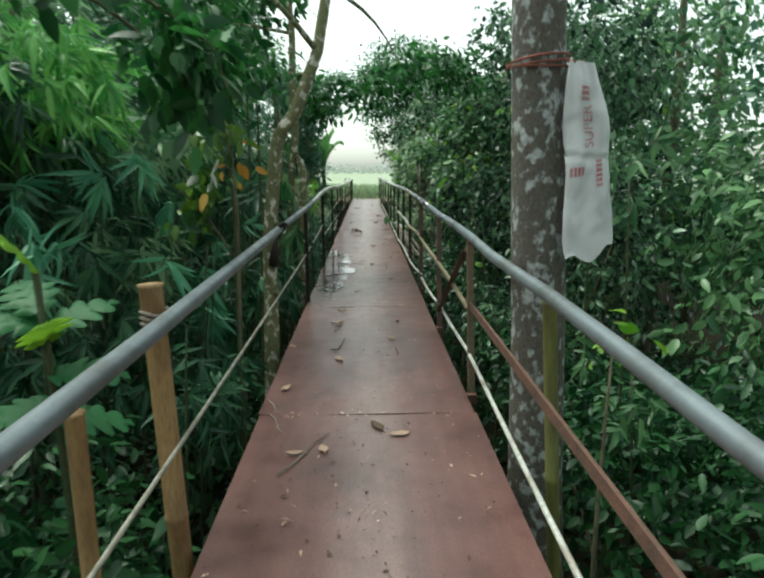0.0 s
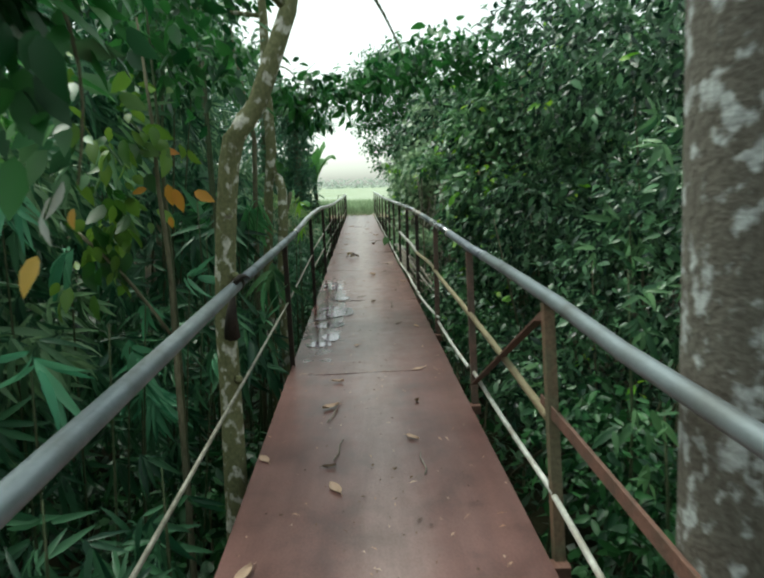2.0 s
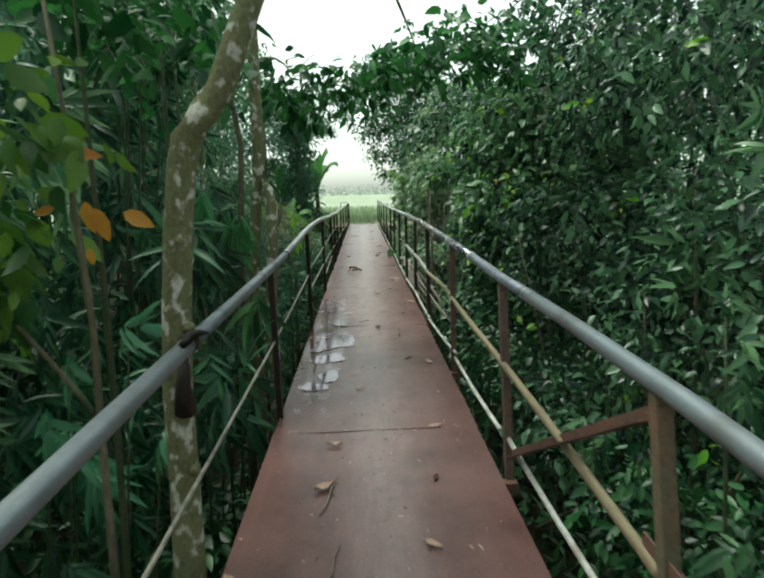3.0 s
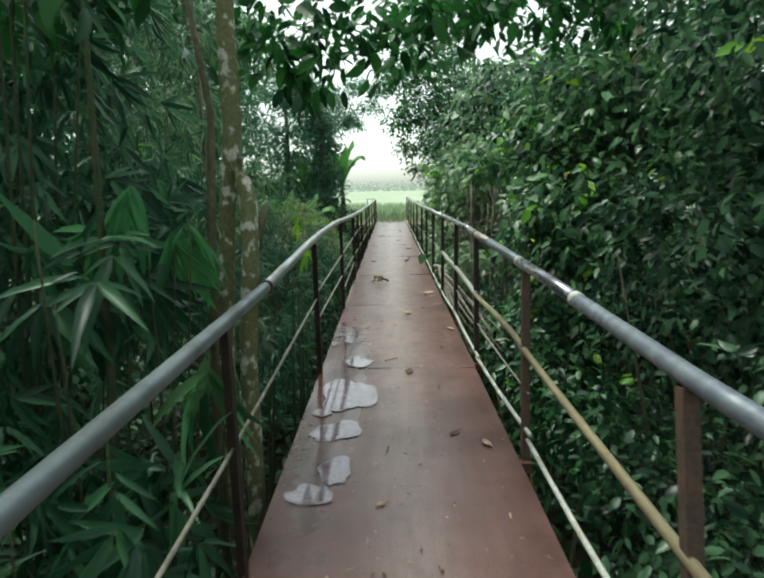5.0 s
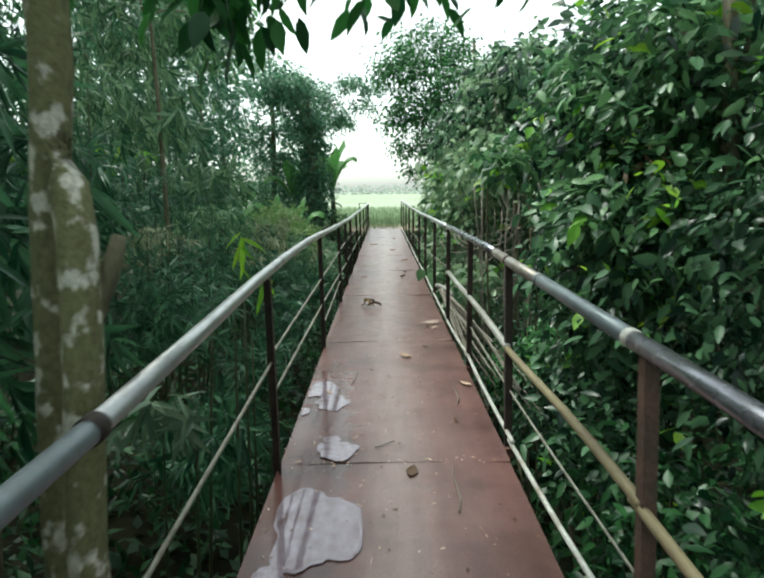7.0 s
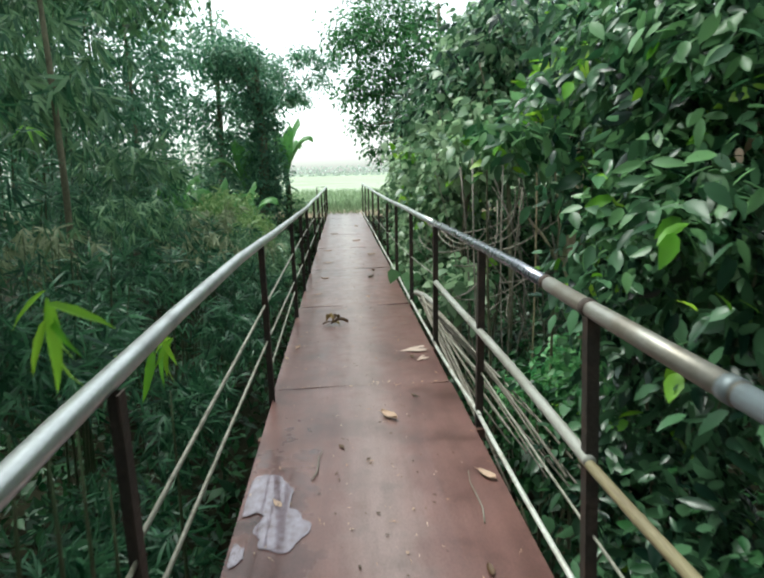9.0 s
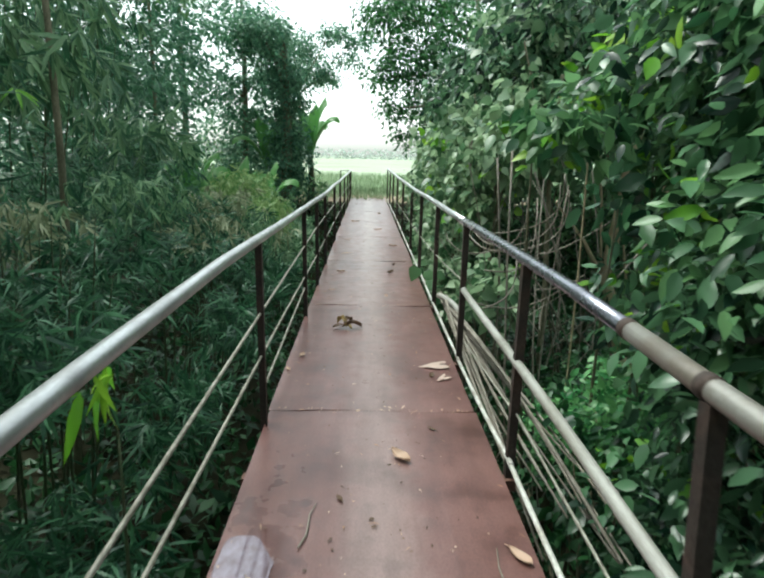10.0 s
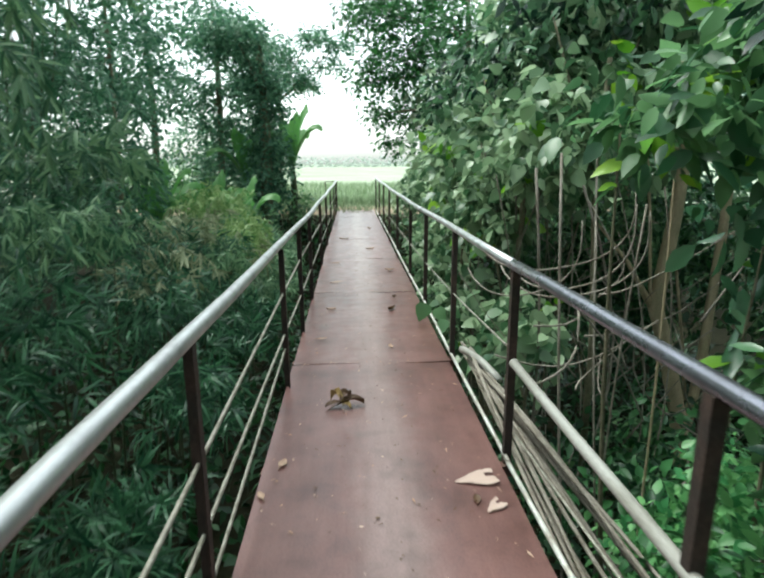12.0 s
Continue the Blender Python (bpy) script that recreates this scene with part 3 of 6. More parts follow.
# ---- deck plates, each with a thin worn edge and a gap at the seam ----
def plate(y0, y1, k):
    bm = bmesh.new()
    nx, ny = 8, 12
    tops = []
    jx = 0.006 * math.sin(k * 2.1)
    for j in range(ny + 1):
        y = y0 + 0.004 + (y1 - y0 - 0.008) * j / ny
        tops.append([bm.verts.new((XL + jx + (XR - XL) * i / nx, y + 0.004 * math.sin(i * 1.7 + k), 0.005 * noise.noise((i * 0.6, y * 1.1, k)) + (0.004 if j in (0, ny) else 0) * math.sin(i + k))) for i in range(nx + 1)])
    for j in range(ny):
        for i in range(nx):
            bm.faces.new((tops[j][i], tops[j][i + 1], tops[j + 1][i + 1], tops[j + 1][i]))
    ret = bmesh.ops.extrude_face_region(bm, geom=bm.faces[:])
    for v in [g for g in ret["geom"] if isinstance(g, bmesh.types.BMVert)]:
        v.co.z -= 0.008
    bmesh.ops.recalc_face_normals(bm, faces=bm.faces)
    part("deck_plate", bm, M_DECK, bridge, smooth=False)
    part("edge_angle", box(bmesh.new(), XL + jx + 0.002, XL + jx + 0.02, y0 + 0.01, y1 - 0.01, -0.07, -0.012), M_RUST, bridge, smooth=False)
    part("edge_angle", box(bmesh.new(), XR + jx - 0.02, XR + jx - 0.002, y0 + 0.01, y1 - 0.01, -0.07, -0.012), M_RUST, bridge, smooth=False)


for k, (a, b) in enumerate(zip(SEAMS, SEAMS[1:])):
    plate(a, b, k)
    part("seam_strip", box(bmesh.new(), XL + 0.03, XR - 0.03, b - 0.04, b + 0.04, -0.03, -0.016), M_DARK, bridge, smooth=False)

# ---- the big trunk beside the bridge, with a sack tied to it ----
def lichen_tree():
    t = thing("tree", "tall grey-barked tree with pale lichen patches beside the railing", "tree", at=(0, 0, 0))
    bm = bmesh.new()
    pts = [(0.99, 3.0, -2.5), (0.965, 3.0, -0.9), (0.952, 3.0, -0.3), (0.928, 3.0, 0.5), (0.888, 3.0, 1.3), (0.842, 3.0, 2.1), (0.83, 3.05, 3.2), (0.88, 3.1, 4.5), (1.0, 3.2, 6.2)]
    tube(bm, pts, [0.24, 0.18, 0.15, 0.14, 0.135, 0.132, 0.13, 0.11, 0.06], 18)
    for v in bm.verts:
        q = noise.noise(v.co * 5) * 0.012
        v.co.x += q
        v.co.y += q
    part("trunk", bm, M_BARK_LICHEN, t)
    stems(t, [(bend((0.88, 3.05, 3.4), (2.4, 4.4, 4.6), (0, 0, 0.2)), 0.06, 0.02), (bend((0.9, 3.1, 4.2), (0.2, 1.4, 5.6), (0, 0, 0.2)), 0.05, 0.02),
              (bend((0.9, 3.1, 4.6), (1.6, 1.6, 6.0)), 0.05, 0.02)], M_BARK_LICHEN, "limb")
    crown("crown", [(1.9, 3.6, 5.2, 1.5, 1.5, 0.7), (0.6, 1.6, 6.0, 1.4, 1.4, 0.6)], 200, 7, 0.14, L_CANOPY, t, spread=0.25)


lichen_tree()


def sack_point(u, f, off=0.0):
    # across the sack u from -1 to 1, down it f from 0 to 1
    w = 0.08 + 0.055 * min(1, f * 3) + 0.01 * math.sin(f * 9)
    cx = 1.03 + 0.105 * f + 0.01 * math.sin(f * 5)
    fold = 0.016 * math.sin(u * 7 + f * 3) * (1 - f) + 0.02 * noise.noise((u * 1.6, f * 5, 2)) + 0.01 * noise.noise((u * 4, f * 14, 7))
    fold += 0.014 * math.exp(-((f - 0.47 - 0.02 * u) / 0.012) ** 2) - 0.012 * math.exp(-((f - 0.455 - 0.02 * u) / 0.01) ** 2)
    return (cx + u * w, 2.88 + fold + off * math.sqrt(max(0, 1 - u * u)) + 0.05 * u, 1.9 - 0.92 * f + 0.03 * u * f - 0.03 * max(0, f - 0.93) / 0.07 * math.cos(u * 4))


def sack():
    '''A long empty woven sack, creased across, hanging by its gathered mouth from the twine.'''
    bm = bmesh.new()
    nu, nv = 16, 60
    for back in (0, 1):
        g = [[bm.verts.new(sack_point(i / nu * 2 - 1, j / nv, 0.024 if back else -0.024)) for i in range(nu + 1)] for j in range(nv + 1)]
        for j in range(nv):
            for i in range(nu):
                q = (g[j][i], g[j][i + 1], g[j + 1][i + 1], g[j + 1][i])
                bm.faces.new(q[::-1] if not back else q)
    bmesh.ops.remove_doubles(bm, verts=bm.verts, dist=0.0004)
    bmesh.ops.recalc_face_normals(bm, faces=bm.faces)
    t = tagged(part("sack", bm, M_SACK), "white woven plastic sack with faded red print tied to trunk", "sack")

    def mark(u0, u1, f0, f1):
        b2 = bmesh.new()
        g = []
        for j in range(5):
            row = []
            for i in range(4):
                x, y, z = sack_point(u0 + (u1 - u0) * i / 3, f0 + (f1 - f0) * j / 4, -0.024)
                row.append(b2.verts.new((x, y - 0.004, z)))
            g.append(row)
        for j in range(4):
            for i in range(3):
                b2.faces.new((g[j][i], g[j + 1][i], g[j + 1][i + 1], g[j][i + 1]))
        part("print_mark", b2, M_RED, t)

    def word(text, u, f_low, f_high, wide):
        curve = bpy.data.curves.new("word", "FONT")
        curve.body = text
        tmp = new("word", curve)
        me = tmp.to_mesh()
        top = max(v.co.x for v in me.vertices)
        b2 = bmesh.new()
        b2.from_mesh(me)
        tmp.to_mesh_clear()
        bpy.data.objects.remove(tmp)
        bmesh.ops.subdivide_edges(b2, edges=b2.edges, cuts=1)
        for v in b2.verts:
            x, y, z = sack_point(u - wide * (v.co.y - 0.35), f_low + (f_high - f_low) * v.co.x / top, -0.024)
            v.co = (x, y - 0.004, z)
        part("print_word", b2, M_RED, t)

    word("SUPER", -0.02, 0.43, 0.21, 0.62)
    f = 0.12
    for h in (0.02, 0.024, 0.022):
        mark(-0.3, 0.12, f, f + h * 0.8)
        f += h + 0.004
    f = 0.49
    for h in (0.022, 0.02, 0.026, 0.02, 0.024, 0.022):
        mark(0.28, 0.58, f, f + h * 0.75)
        f += h + 0.003
    for u in (-0.86, -0.7, -0.55, -0.4):
        mark(u, u + 0.11, 0.52, 0.565)
    bm = bmesh.new()
    for k in range(3):
        tube(bm, [(0.853 + 0.15 * math.cos(a), 3.0 + 0.15 * math.sin(a), 1.9 + 0.012 * k + 0.02 * math.sin(a + k)) for a in np.linspace(0, math.tau, 25)], 0.006, 5)
    tube(bm, bend((0.94, 2.86, 1.91), (1.03, 2.86, 1.9), (0, -0.01, -0.01), 5), 0.008, 5)
    tagged(part("twine", bm, M_TWINE), "red-brown twine tied round the grey trunk", "twine")


sack()


# ---- left bank, near: bent tree, twin stems, bamboo ----
def bent_tree():
    t = thing("tree", "slender brown tree that bends towards the bridge", "tree")
    pts = [(-0.8, 4.66, -2.5), (-0.79, 4.68, -0.6), (-0.775, 4.70, 0.382), (-0.772, 4.70, 0.720), (-0.748, 4.70, 1.057), (-0.724, 4.70, 1.311), (-0.692, 4.70, 1.555), (-0.662, 4.70, 1.672), (-0.594, 4.70, 1.764), (-0.528, 4.70, 1.847), (-0.36, 4.78, 2.3), (-0.28, 4.9, 2.8), (-0.3, 5.1, 3.5), (-0.5, 5.4, 4.4)]
    part("trunk", tube(bmesh.new(), pts, [0.08, 0.07, 0.058, 0.056, 0.055, 0.053, 0.053, 0.056, 0.054, 0.05, 0.045, 0.04, 0.032, 0.02], 14), M_BARK_BROWN, t)
    part("stub", tube(bmesh.new(), [(-0.735, 4.66, 0.66), (-0.72, 4.61, 0.78), (-0.7, 4.6, 0.9)], [0.045, 0.03, 0.012], 8), M_DARK, t, "dark rotten stub")
    for k, (x, y, z) in enumerate(((-0.72, 4.64, 0.42), (-0.71, 4.645, 1.3), (-0.7, 4.65, 0.98))):
        part("knot", tube(bmesh.new(), [(x, y + 0.02, z), (x + 0.012, y - 0.012, z + 0.01)], [0.026, 0.016], 9), M_BARK_BROWN, t)
    stems(t, [(bend((-0.36, 4.78, 2.3), (-1.2, 4.0, 2.8), (0, 0, 0.15)), 0.025, 0.01), (bend((-0.28, 4.9, 2.8), (0.5, 8.0, 2.7), (0, 0, 0.15)), 0.022, 0.006), (bend((-0.3, 5.1, 3.5), (-1.4, 6, 4.2)), 0.02, 0.008)], M_BARK_BROWN, "limb")
    crown("crown", [(-0.35, 7.9, 2.36, 0.55, 0.5, 0.16), (0.2, 8.2, 2.52, 0.5, 0.5, 0.14), (0.95, 8.4, 2.75, 0.8, 0.8, 0.28), (-1.0, 5.4, 3.5, 0.8, 0.9, 0.5)], 360, 8, 0.12, L_CANOPY, t, spread=0.2)


bent_tree()


def rail_strip():
    """A torn strip of black bark caught on the handrail."""
    bm = bmesh.new()
    rows = []
    for i in range(10):
        u = i / 9
        c = Vector((-0.64 + 0.012 * math.sin(u * 4), 4.36 + 0.36 * u, path_at(LEFT_Z, 4.36 + 0.36 * u) + 0.034 + 0.022 * math.sin(u * 5.5)))
        w = 0.03 * math.sin(math.pi * (0.08 + 0.84 * u)) + 0.006 * math.sin(i * 2.1)
        rows.append([bm.verts.new(c + Vector((w * e, 0, -0.018 * e * e))) for e in (-1, -0.4, 0.4, 1)])
    for a, b in zip(rows, rows[1:]):
        for i in range(3):
            bm.faces.new((a[i], a[i + 1], b[i + 1], b[i]))
    bmesh.ops.solidify(bm, geom=bm.faces[:], thickness=0.006)
    tagged(part("bark_strip", bm, M_DARK), "torn dark bark strip lying over the grey handrail", "bark")


rail_strip()


def twin_tree():
    t = thing("tree", "pair of lichen-spotted slim trunks growing from one root", "tree")
    a = [(-0.98, 7.34, -2.5), (-0.95, 7.32, -0.6), (-0.952, 7.30, 0.555), (-0.907, 7.30, 1.173), (-0.886, 7.30, 1.444), (-0.862, 7.30, 1.597), (-0.840, 7.30, 1.791), (-0.86, 7.36, 2.3), (-0.86, 7.45, 3.0), (-0.95, 7.6, 4.2)]
    b = [(-0.82, 7.14, -2.5), (-0.79, 7.14, -0.6), (-0.789, 7.14, 0.599), (-0.746, 7.14, 1.137), (-0.745, 7.16, 1.387), (-0.774, 7.20, 1.503), (-0.836, 7.28, 1.611)]
    c = [(-1.14, 7.6, -2.5), (-1.12, 7.6, 0.2), (-1.08, 7.6, 1.2), (-1.05, 7.65, 1.9), (-1.25, 7.8, 3.0)]
    part("trunk", tube(bmesh.new(), a, [0.062, 0.052, 0.044, 0.042, 0.043, 0.047, 0.05, 0.048, 0.04, 0.02], 14), M_BARK_BROWN, t)
    part("trunk", tube(bmesh.new(), b, [0.066, 0.052, 0.047, 0.046, 0.045, 0.044, 0.036], 14), M_BARK_BROWN, t)
    part("trunk", tube(bmesh.new(), c, [0.03, 0.028, 0.026, 0.022, 0.012], 9), M_BARK_GREY, t)
    part("stub", tube(bmesh.new(), [(-0.737, 7.16, 1.163), (-0.697, 7.20, 1.293), (-0.673, 7.22, 1.382)], [0.022, 0.024, 0.018], 9), M_BARK_GREY, t, "dark broken limb")
    stems(t, [(bend((-0.85, 7.4, 2.5), (-0.6, 8.1, 2.5), (0, 0, 0.1)), 0.014, 0.005), (bend((-0.85, 7.45, 3.0), (-1.9, 8.1, 3.3)), 0.025, 0.008)], M_BARK_BROWN, "limb")
    crown("crown", [(-1.6, 7.8, 3.6, 0.9, 1.1, 0.5), (-0.75, 8.1, 2.35, 0.3, 0.45, 0.25), (-1.8, 7.4, 2.6, 0.5, 0.7, 0.4)], 220, 8, 0.13, L_CANOPY, t, spread=0.18)
    crown("hanging_leaves", [(-0.62, 8.1, 2.16, 0.12, 0.2, 0.12)], 5, 4, 0.15, L_CANOPY, t, spread=0.1, droop=1.6)


twin_tree()


def sapling(x, y, z1, dx, dy, r, label):
    z0 = ground_z(x, y) - 0.1
    t = thing("sapling", label, "sapling", "thin stems among the bamboo")
    part("stem", tube(bmesh.new(), bend((x, y, z0), (x + dx, y + dy, z1), (0.05, 0, 0), 8), [r, r, r * 0.95, r * 0.9, r * 0.8, r * 0.7, r * 0.5, r * 0.3], 7), M_STEM, t)
    crown("crown", [(x + dx, y + dy, z1, 0.45, 0.45, 0.35)], 26, 6, 0.13, L_CANOPY, t, spread=0.14)


sapling(-1.15, 4.7, 2.4, 0.05, 0.2, 0.018, "thin greenish stem among the bamboo")
sapling(-1.05, 5.2, 2.2, 0.1, 0.2, 0.022, "thin greenish stem among the bamboo")
sapling(-1.4, 6.5, 2.6, 0.1, 0.3, 0.025, "thin greenish stem among the bamboo")


def overhang():
    """The branch with large leaves that reaches over the left railing."""
    t = thing("tree", "tree with large dark leaves, some turning yellow and orange", "tree")
    trunk = [(-2.3, 2.3, -2.5), (-2.25, 2.4, 0.2), (-2.1, 2.6, 1.6), (-1.8, 2.8, 2.6), (-1.7, 2.9, 4.0)]
    part("trunk", tube(bmesh.new(), trunk, [0.09, 0.08, 0.07, 0.055, 0.03], 10), M_BARK_GREY, t)
    stems(t, [(bend((-1.9, 2.75, 2.3), (-0.75, 3.1, 2.0), (0, 0, 0.18)), 0.025, 0.006), (bend((-1.9, 2.75, 2.2), (-1.0, 3.3, 1.95), (0, 0, 0.2)), 0.022, 0.006),
              (bend((-1.8, 2.8, 2.6), (-0.9, 2.0, 2.6), (0, 0, 0.15)), 0.022, 0.006), (bend((-0.75, 3.1, 2.0), (-0.72, 3.1, 1.45), (0.05, 0, 0)), 0.006, 0.003)], M_BARK_GREY, "limb")
    crown("crown", [(-0.92, 3.05, 2.1, 0.3, 0.25, 0.22), (-0.9, 3.1, 1.9, 0.24, 0.2, 0.24), (-1.45, 2.5, 2.2, 0.3, 0.4, 0.14)], 70, 6, 0.13, L_CANOPY, t, ratio=0.52, spread=0.16, droop=0.8)
    # Some leaves get a lighter colour to stand for light on the crown.
    crown("lit_tone_leaves", [(-0.95, 3.15, 1.9, 0.3, 0.25, 0.2), (-1.3, 4.2, 1.7, 0.3, 0.4, 0.2)], 10, 4, 0.14, L_BROAD, t, ratio=0.52, spread=0.12, droop=0.8)
    crown("yellow_leaves", [(-0.78, 3.1, 1.42, 0.08, 0.1, 0.1)], 1, 2, 0.085, L_ORANGE, t, ratio=0.5, spread=0.08, droop=1.0)
    crown("pale_leaves", [(-0.74, 3.05, 1.5, 0.06, 0.06, 0.12)], 1, 3, 0.1, leaf_material("pale_dead_leaf", (0.45, 0.47, 0.45), (0.6, 0.62, 0.55), 0.5, 0.2), t, ratio=0.3, spread=0.07, droop=2.4)


overhang()


def yellowing_sapling():
    t = thing("sapling", "slim sapling with dark leaves and a few yellow ones", "sapling", "thin stems among the bamboo")
    spine = [(-1.0, 4.5, -2.3), (-1.0, 4.5, -0.6), (-0.988, 4.50, 0.486), (-0.979, 4.50, 0.822), (-0.974, 4.50, 1.030), (-0.982, 4.50, 1.246), (-0.993, 4.50, 1.439), (-0.990, 4.50, 1.696), (-1.0, 4.45, 2.2)]
    part("stem", tube(bmesh.new(), spine, [0.018, 0.017, 0.015, 0.014, 0.013, 0.012, 0.011, 0.009, 0.005], 8), M_BARK_GREY, t)
    part("stem", tube(bmesh.new(), bend((-1.0, 4.5, 0.72), (-1.35, 4.4, 1.25), (0, 0, 0.04)), 0.009, 7), M_BARK_GREY, t)
    # Sunlight on this crown is part of its yellow-green leaf colour.
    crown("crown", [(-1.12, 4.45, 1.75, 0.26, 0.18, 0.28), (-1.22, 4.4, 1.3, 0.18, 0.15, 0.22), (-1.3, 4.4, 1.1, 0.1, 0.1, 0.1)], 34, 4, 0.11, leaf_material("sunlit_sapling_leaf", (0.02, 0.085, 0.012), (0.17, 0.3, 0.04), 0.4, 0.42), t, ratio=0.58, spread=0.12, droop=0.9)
    tips = np.array(((-0.813, 4.45, 1.422), (-0.932, 4.45, 1.461), (-0.903, 4.45, 1.439), (-1.029, 4.45, 1.442), (-0.946, 4.45, 1.614), (-0.935, 4.45, 1.310)))
    way = np.array(((0.9, 0, -0.45), (0.1, 0.1, -1), (0.25, 0.1, -1), (-0.9, 0, -0.2), (0.8, 0.1, -0.1), (0.1, 0, -1.0)))
    leaves("yellow_leaves", tips, way, np.tile((0.15, -1.0, 0.3), (6, 1)), np.array((0.105, 0.11, 0.12, 0.08, 0.08, 0.06)), np.array((0.055, 0.05, 0.055, 0.035, 0.04, 0.03)), OVATE, leaf_material("yellowing_leaf", (0.5, 0.2, 0.03), (0.62, 0.34, 0.05), 0.5, 0.3), t)


yellowing_sapling()


def bamboo(name_label, x, y, culms, height, lean, blobs, n, size, material, per=7, group="bamboo beside the bridge"):
    t = thing("bamboo", name_label, "bamboo", group)
    for k in range(culms):
        a, r = rng.random() * math.tau, 0.35 * rng.random() ** 0.5
        x0, y0 = min(-0.84, x + r * math.cos(a)), y + r * math.sin(a)
        h = height * (0.7 + 0.4 * rng.random())
        part("culm", tube(bmesh.new(), bend((x0, y0, ground_z(x0, y0) - 0.1), (min(-0.78, x0 + lean[0] * (0.4 + rng.random())), y0 + lean[1] * (0.4 + rng.random()), h), (0, 0, 0.2), 8), [0.013, 0.013, 0.012, 0.011, 0.01, 0.008, 0.006, 0.003], 7), M_STEM, t)
    fans("leaves", blobs, n, per, size, material, t, *((0.105, "", 0.0, 0.3, 1.3, BLADE, 0.45) if n > 900 else ()))


bamboo("leafy bamboo clump with drooping dark green blades", -2.9, 4.6, 7, 3.2, (0.5, -0.2), [(-2.2, 4.6, 0.2, 0.9, 1.2, 0.9), (-2.7, 5.2, 1.3, 1.1, 1.4, 0.9), (-3.2, 4.4, 1.9, 1.2, 1.3, 0.7)], 640, 0.3, L_BAMBOO)
bamboo("leafy bamboo clump with bright sunlit sprays", -3.6, 5.4, 5, 2.6, (0.5, -0.3), [(-2.5, 5.4, 1.65, 1.1, 1.0, 0.55), (-3.2, 4.6, 2.2, 1.2, 1.2, 0.6), (-1.9, 4.5, 0.7, 0.5, 0.6, 0.4)], 470, 0.3, L_BAMBOO_LIT)
bamboo("leafy bamboo clump with drooping dark green blades", -2.2, 7.2, 6, 3.4, (0.5, -0.3), [(-1.75, 6.3, 0.0, 0.7, 1.0, 0.8), (-1.9, 7.6, 1.1, 0.9, 1.3, 0.8), (-2.6, 7.6, 2.3, 1.2, 1.4, 0.9)], 640, 0.3, L_BAMBOO)
bamboo("tall bamboo clump with bright upper leaves", -4.6, 7.0, 9, 5.0, (0.8, -0.4), [(-4.4, 6.5, 1.4, 1.5, 2.4, 1.3), (-4.6, 7.5, 3.4, 1.8, 2.6, 1.4)], 1000, 0.32, L_BAMBOO_LIT)
bamboo("small bamboo shoot with long blades by the rail", -0.98, 6.35, 2, 0.75, (0.1, -0.1), [(-0.95, 6.2, 0.25, 0.22, 0.35, 0.3)], 22, 0.36, L_BAMBOO, 5)
bamboo("bamboo shoot with very long drooping blades by the rail", -0.9, 6.4, 1, 0.6, (0.05, -0.1), [(-0.74, 6.35, 0.76, 0.05, 0.08, 0.04)], 2, 0.45, L_BROAD, 5)
bamboo("small bamboo shoot with long blades by the rail", -1.25, 6.7, 3, 1.5, (0.1, -0.2), [(-1.25, 6.7, 1.1, 0.3, 0.4, 0.3)], 20, 0.36, L_BAMBOO, 5)
bamboo("small bamboo shoot with long blades by the rail", -1.0, 3.6, 2, 0.5, (0.1, 0), [(-1.05, 3.7, -0.1, 0.3, 0.5, 0.4)], 40, 0.26, L_BAMBOO, 5)
bamboo("small bamboo shoot with drooping blades by the rail", -1.0, 9.0, 3, 0.9, (0.15, 0), [(-1.05, 9.1, 0.1, 0.3, 0.5, 0.4)], 34, 0.24, L_BAMBOO, 5)
bamboo("small bamboo shoot with yellow-green blades by the rail", -0.85, 8.9, 1, 0.95, (0.1, -0.1), [(-0.74, 8.75, 1.27, 0.08, 0.12, 0.06)], 2, 0.22, L_YELLOW, 4)
bamboo("small bamboo shoot with yellow-green blades by the rail", -0.95, 9.9, 1, 0.7, (0.05, 0), [(-0.82, 9.75, 0.86, 0.06, 0.1, 0.05)], 3, 0.22, L_YELLOW, 4)
bamboo("small bamboo shoot with pale dry blades by the rail", -1.15, 8.6, 2, 0.6, (0.1, 0), [(-1.1, 8.5, 0.45, 0.2, 0.3, 0.15)], 12, 0.24, leaf_material("greyish_bamboo_leaf", (0.09, 0.16, 0.1), (0.22, 0.32, 0.2), 0.4, 0.3), 5)
bamboo("dense bamboo thicket with long thin blades on the gully bank", -2.6, 12.5, 10, 1.0, (0.4, -0.3), [(-1.7, 11.0, -0.9, 0.6, 0.8, 0.45), (-1.6, 12.6, -0.6, 0.5, 0.8, 0.45), (-2.3, 11.6, 0.3, 0.8, 0.9, 0.5), (-2.6, 13.4, 0.45, 0.9, 1.0, 0.55), (-3.6, 11.8, 1.5, 1.3, 1.4, 0.8)], 1500, 0.25, L_BAMBOO)
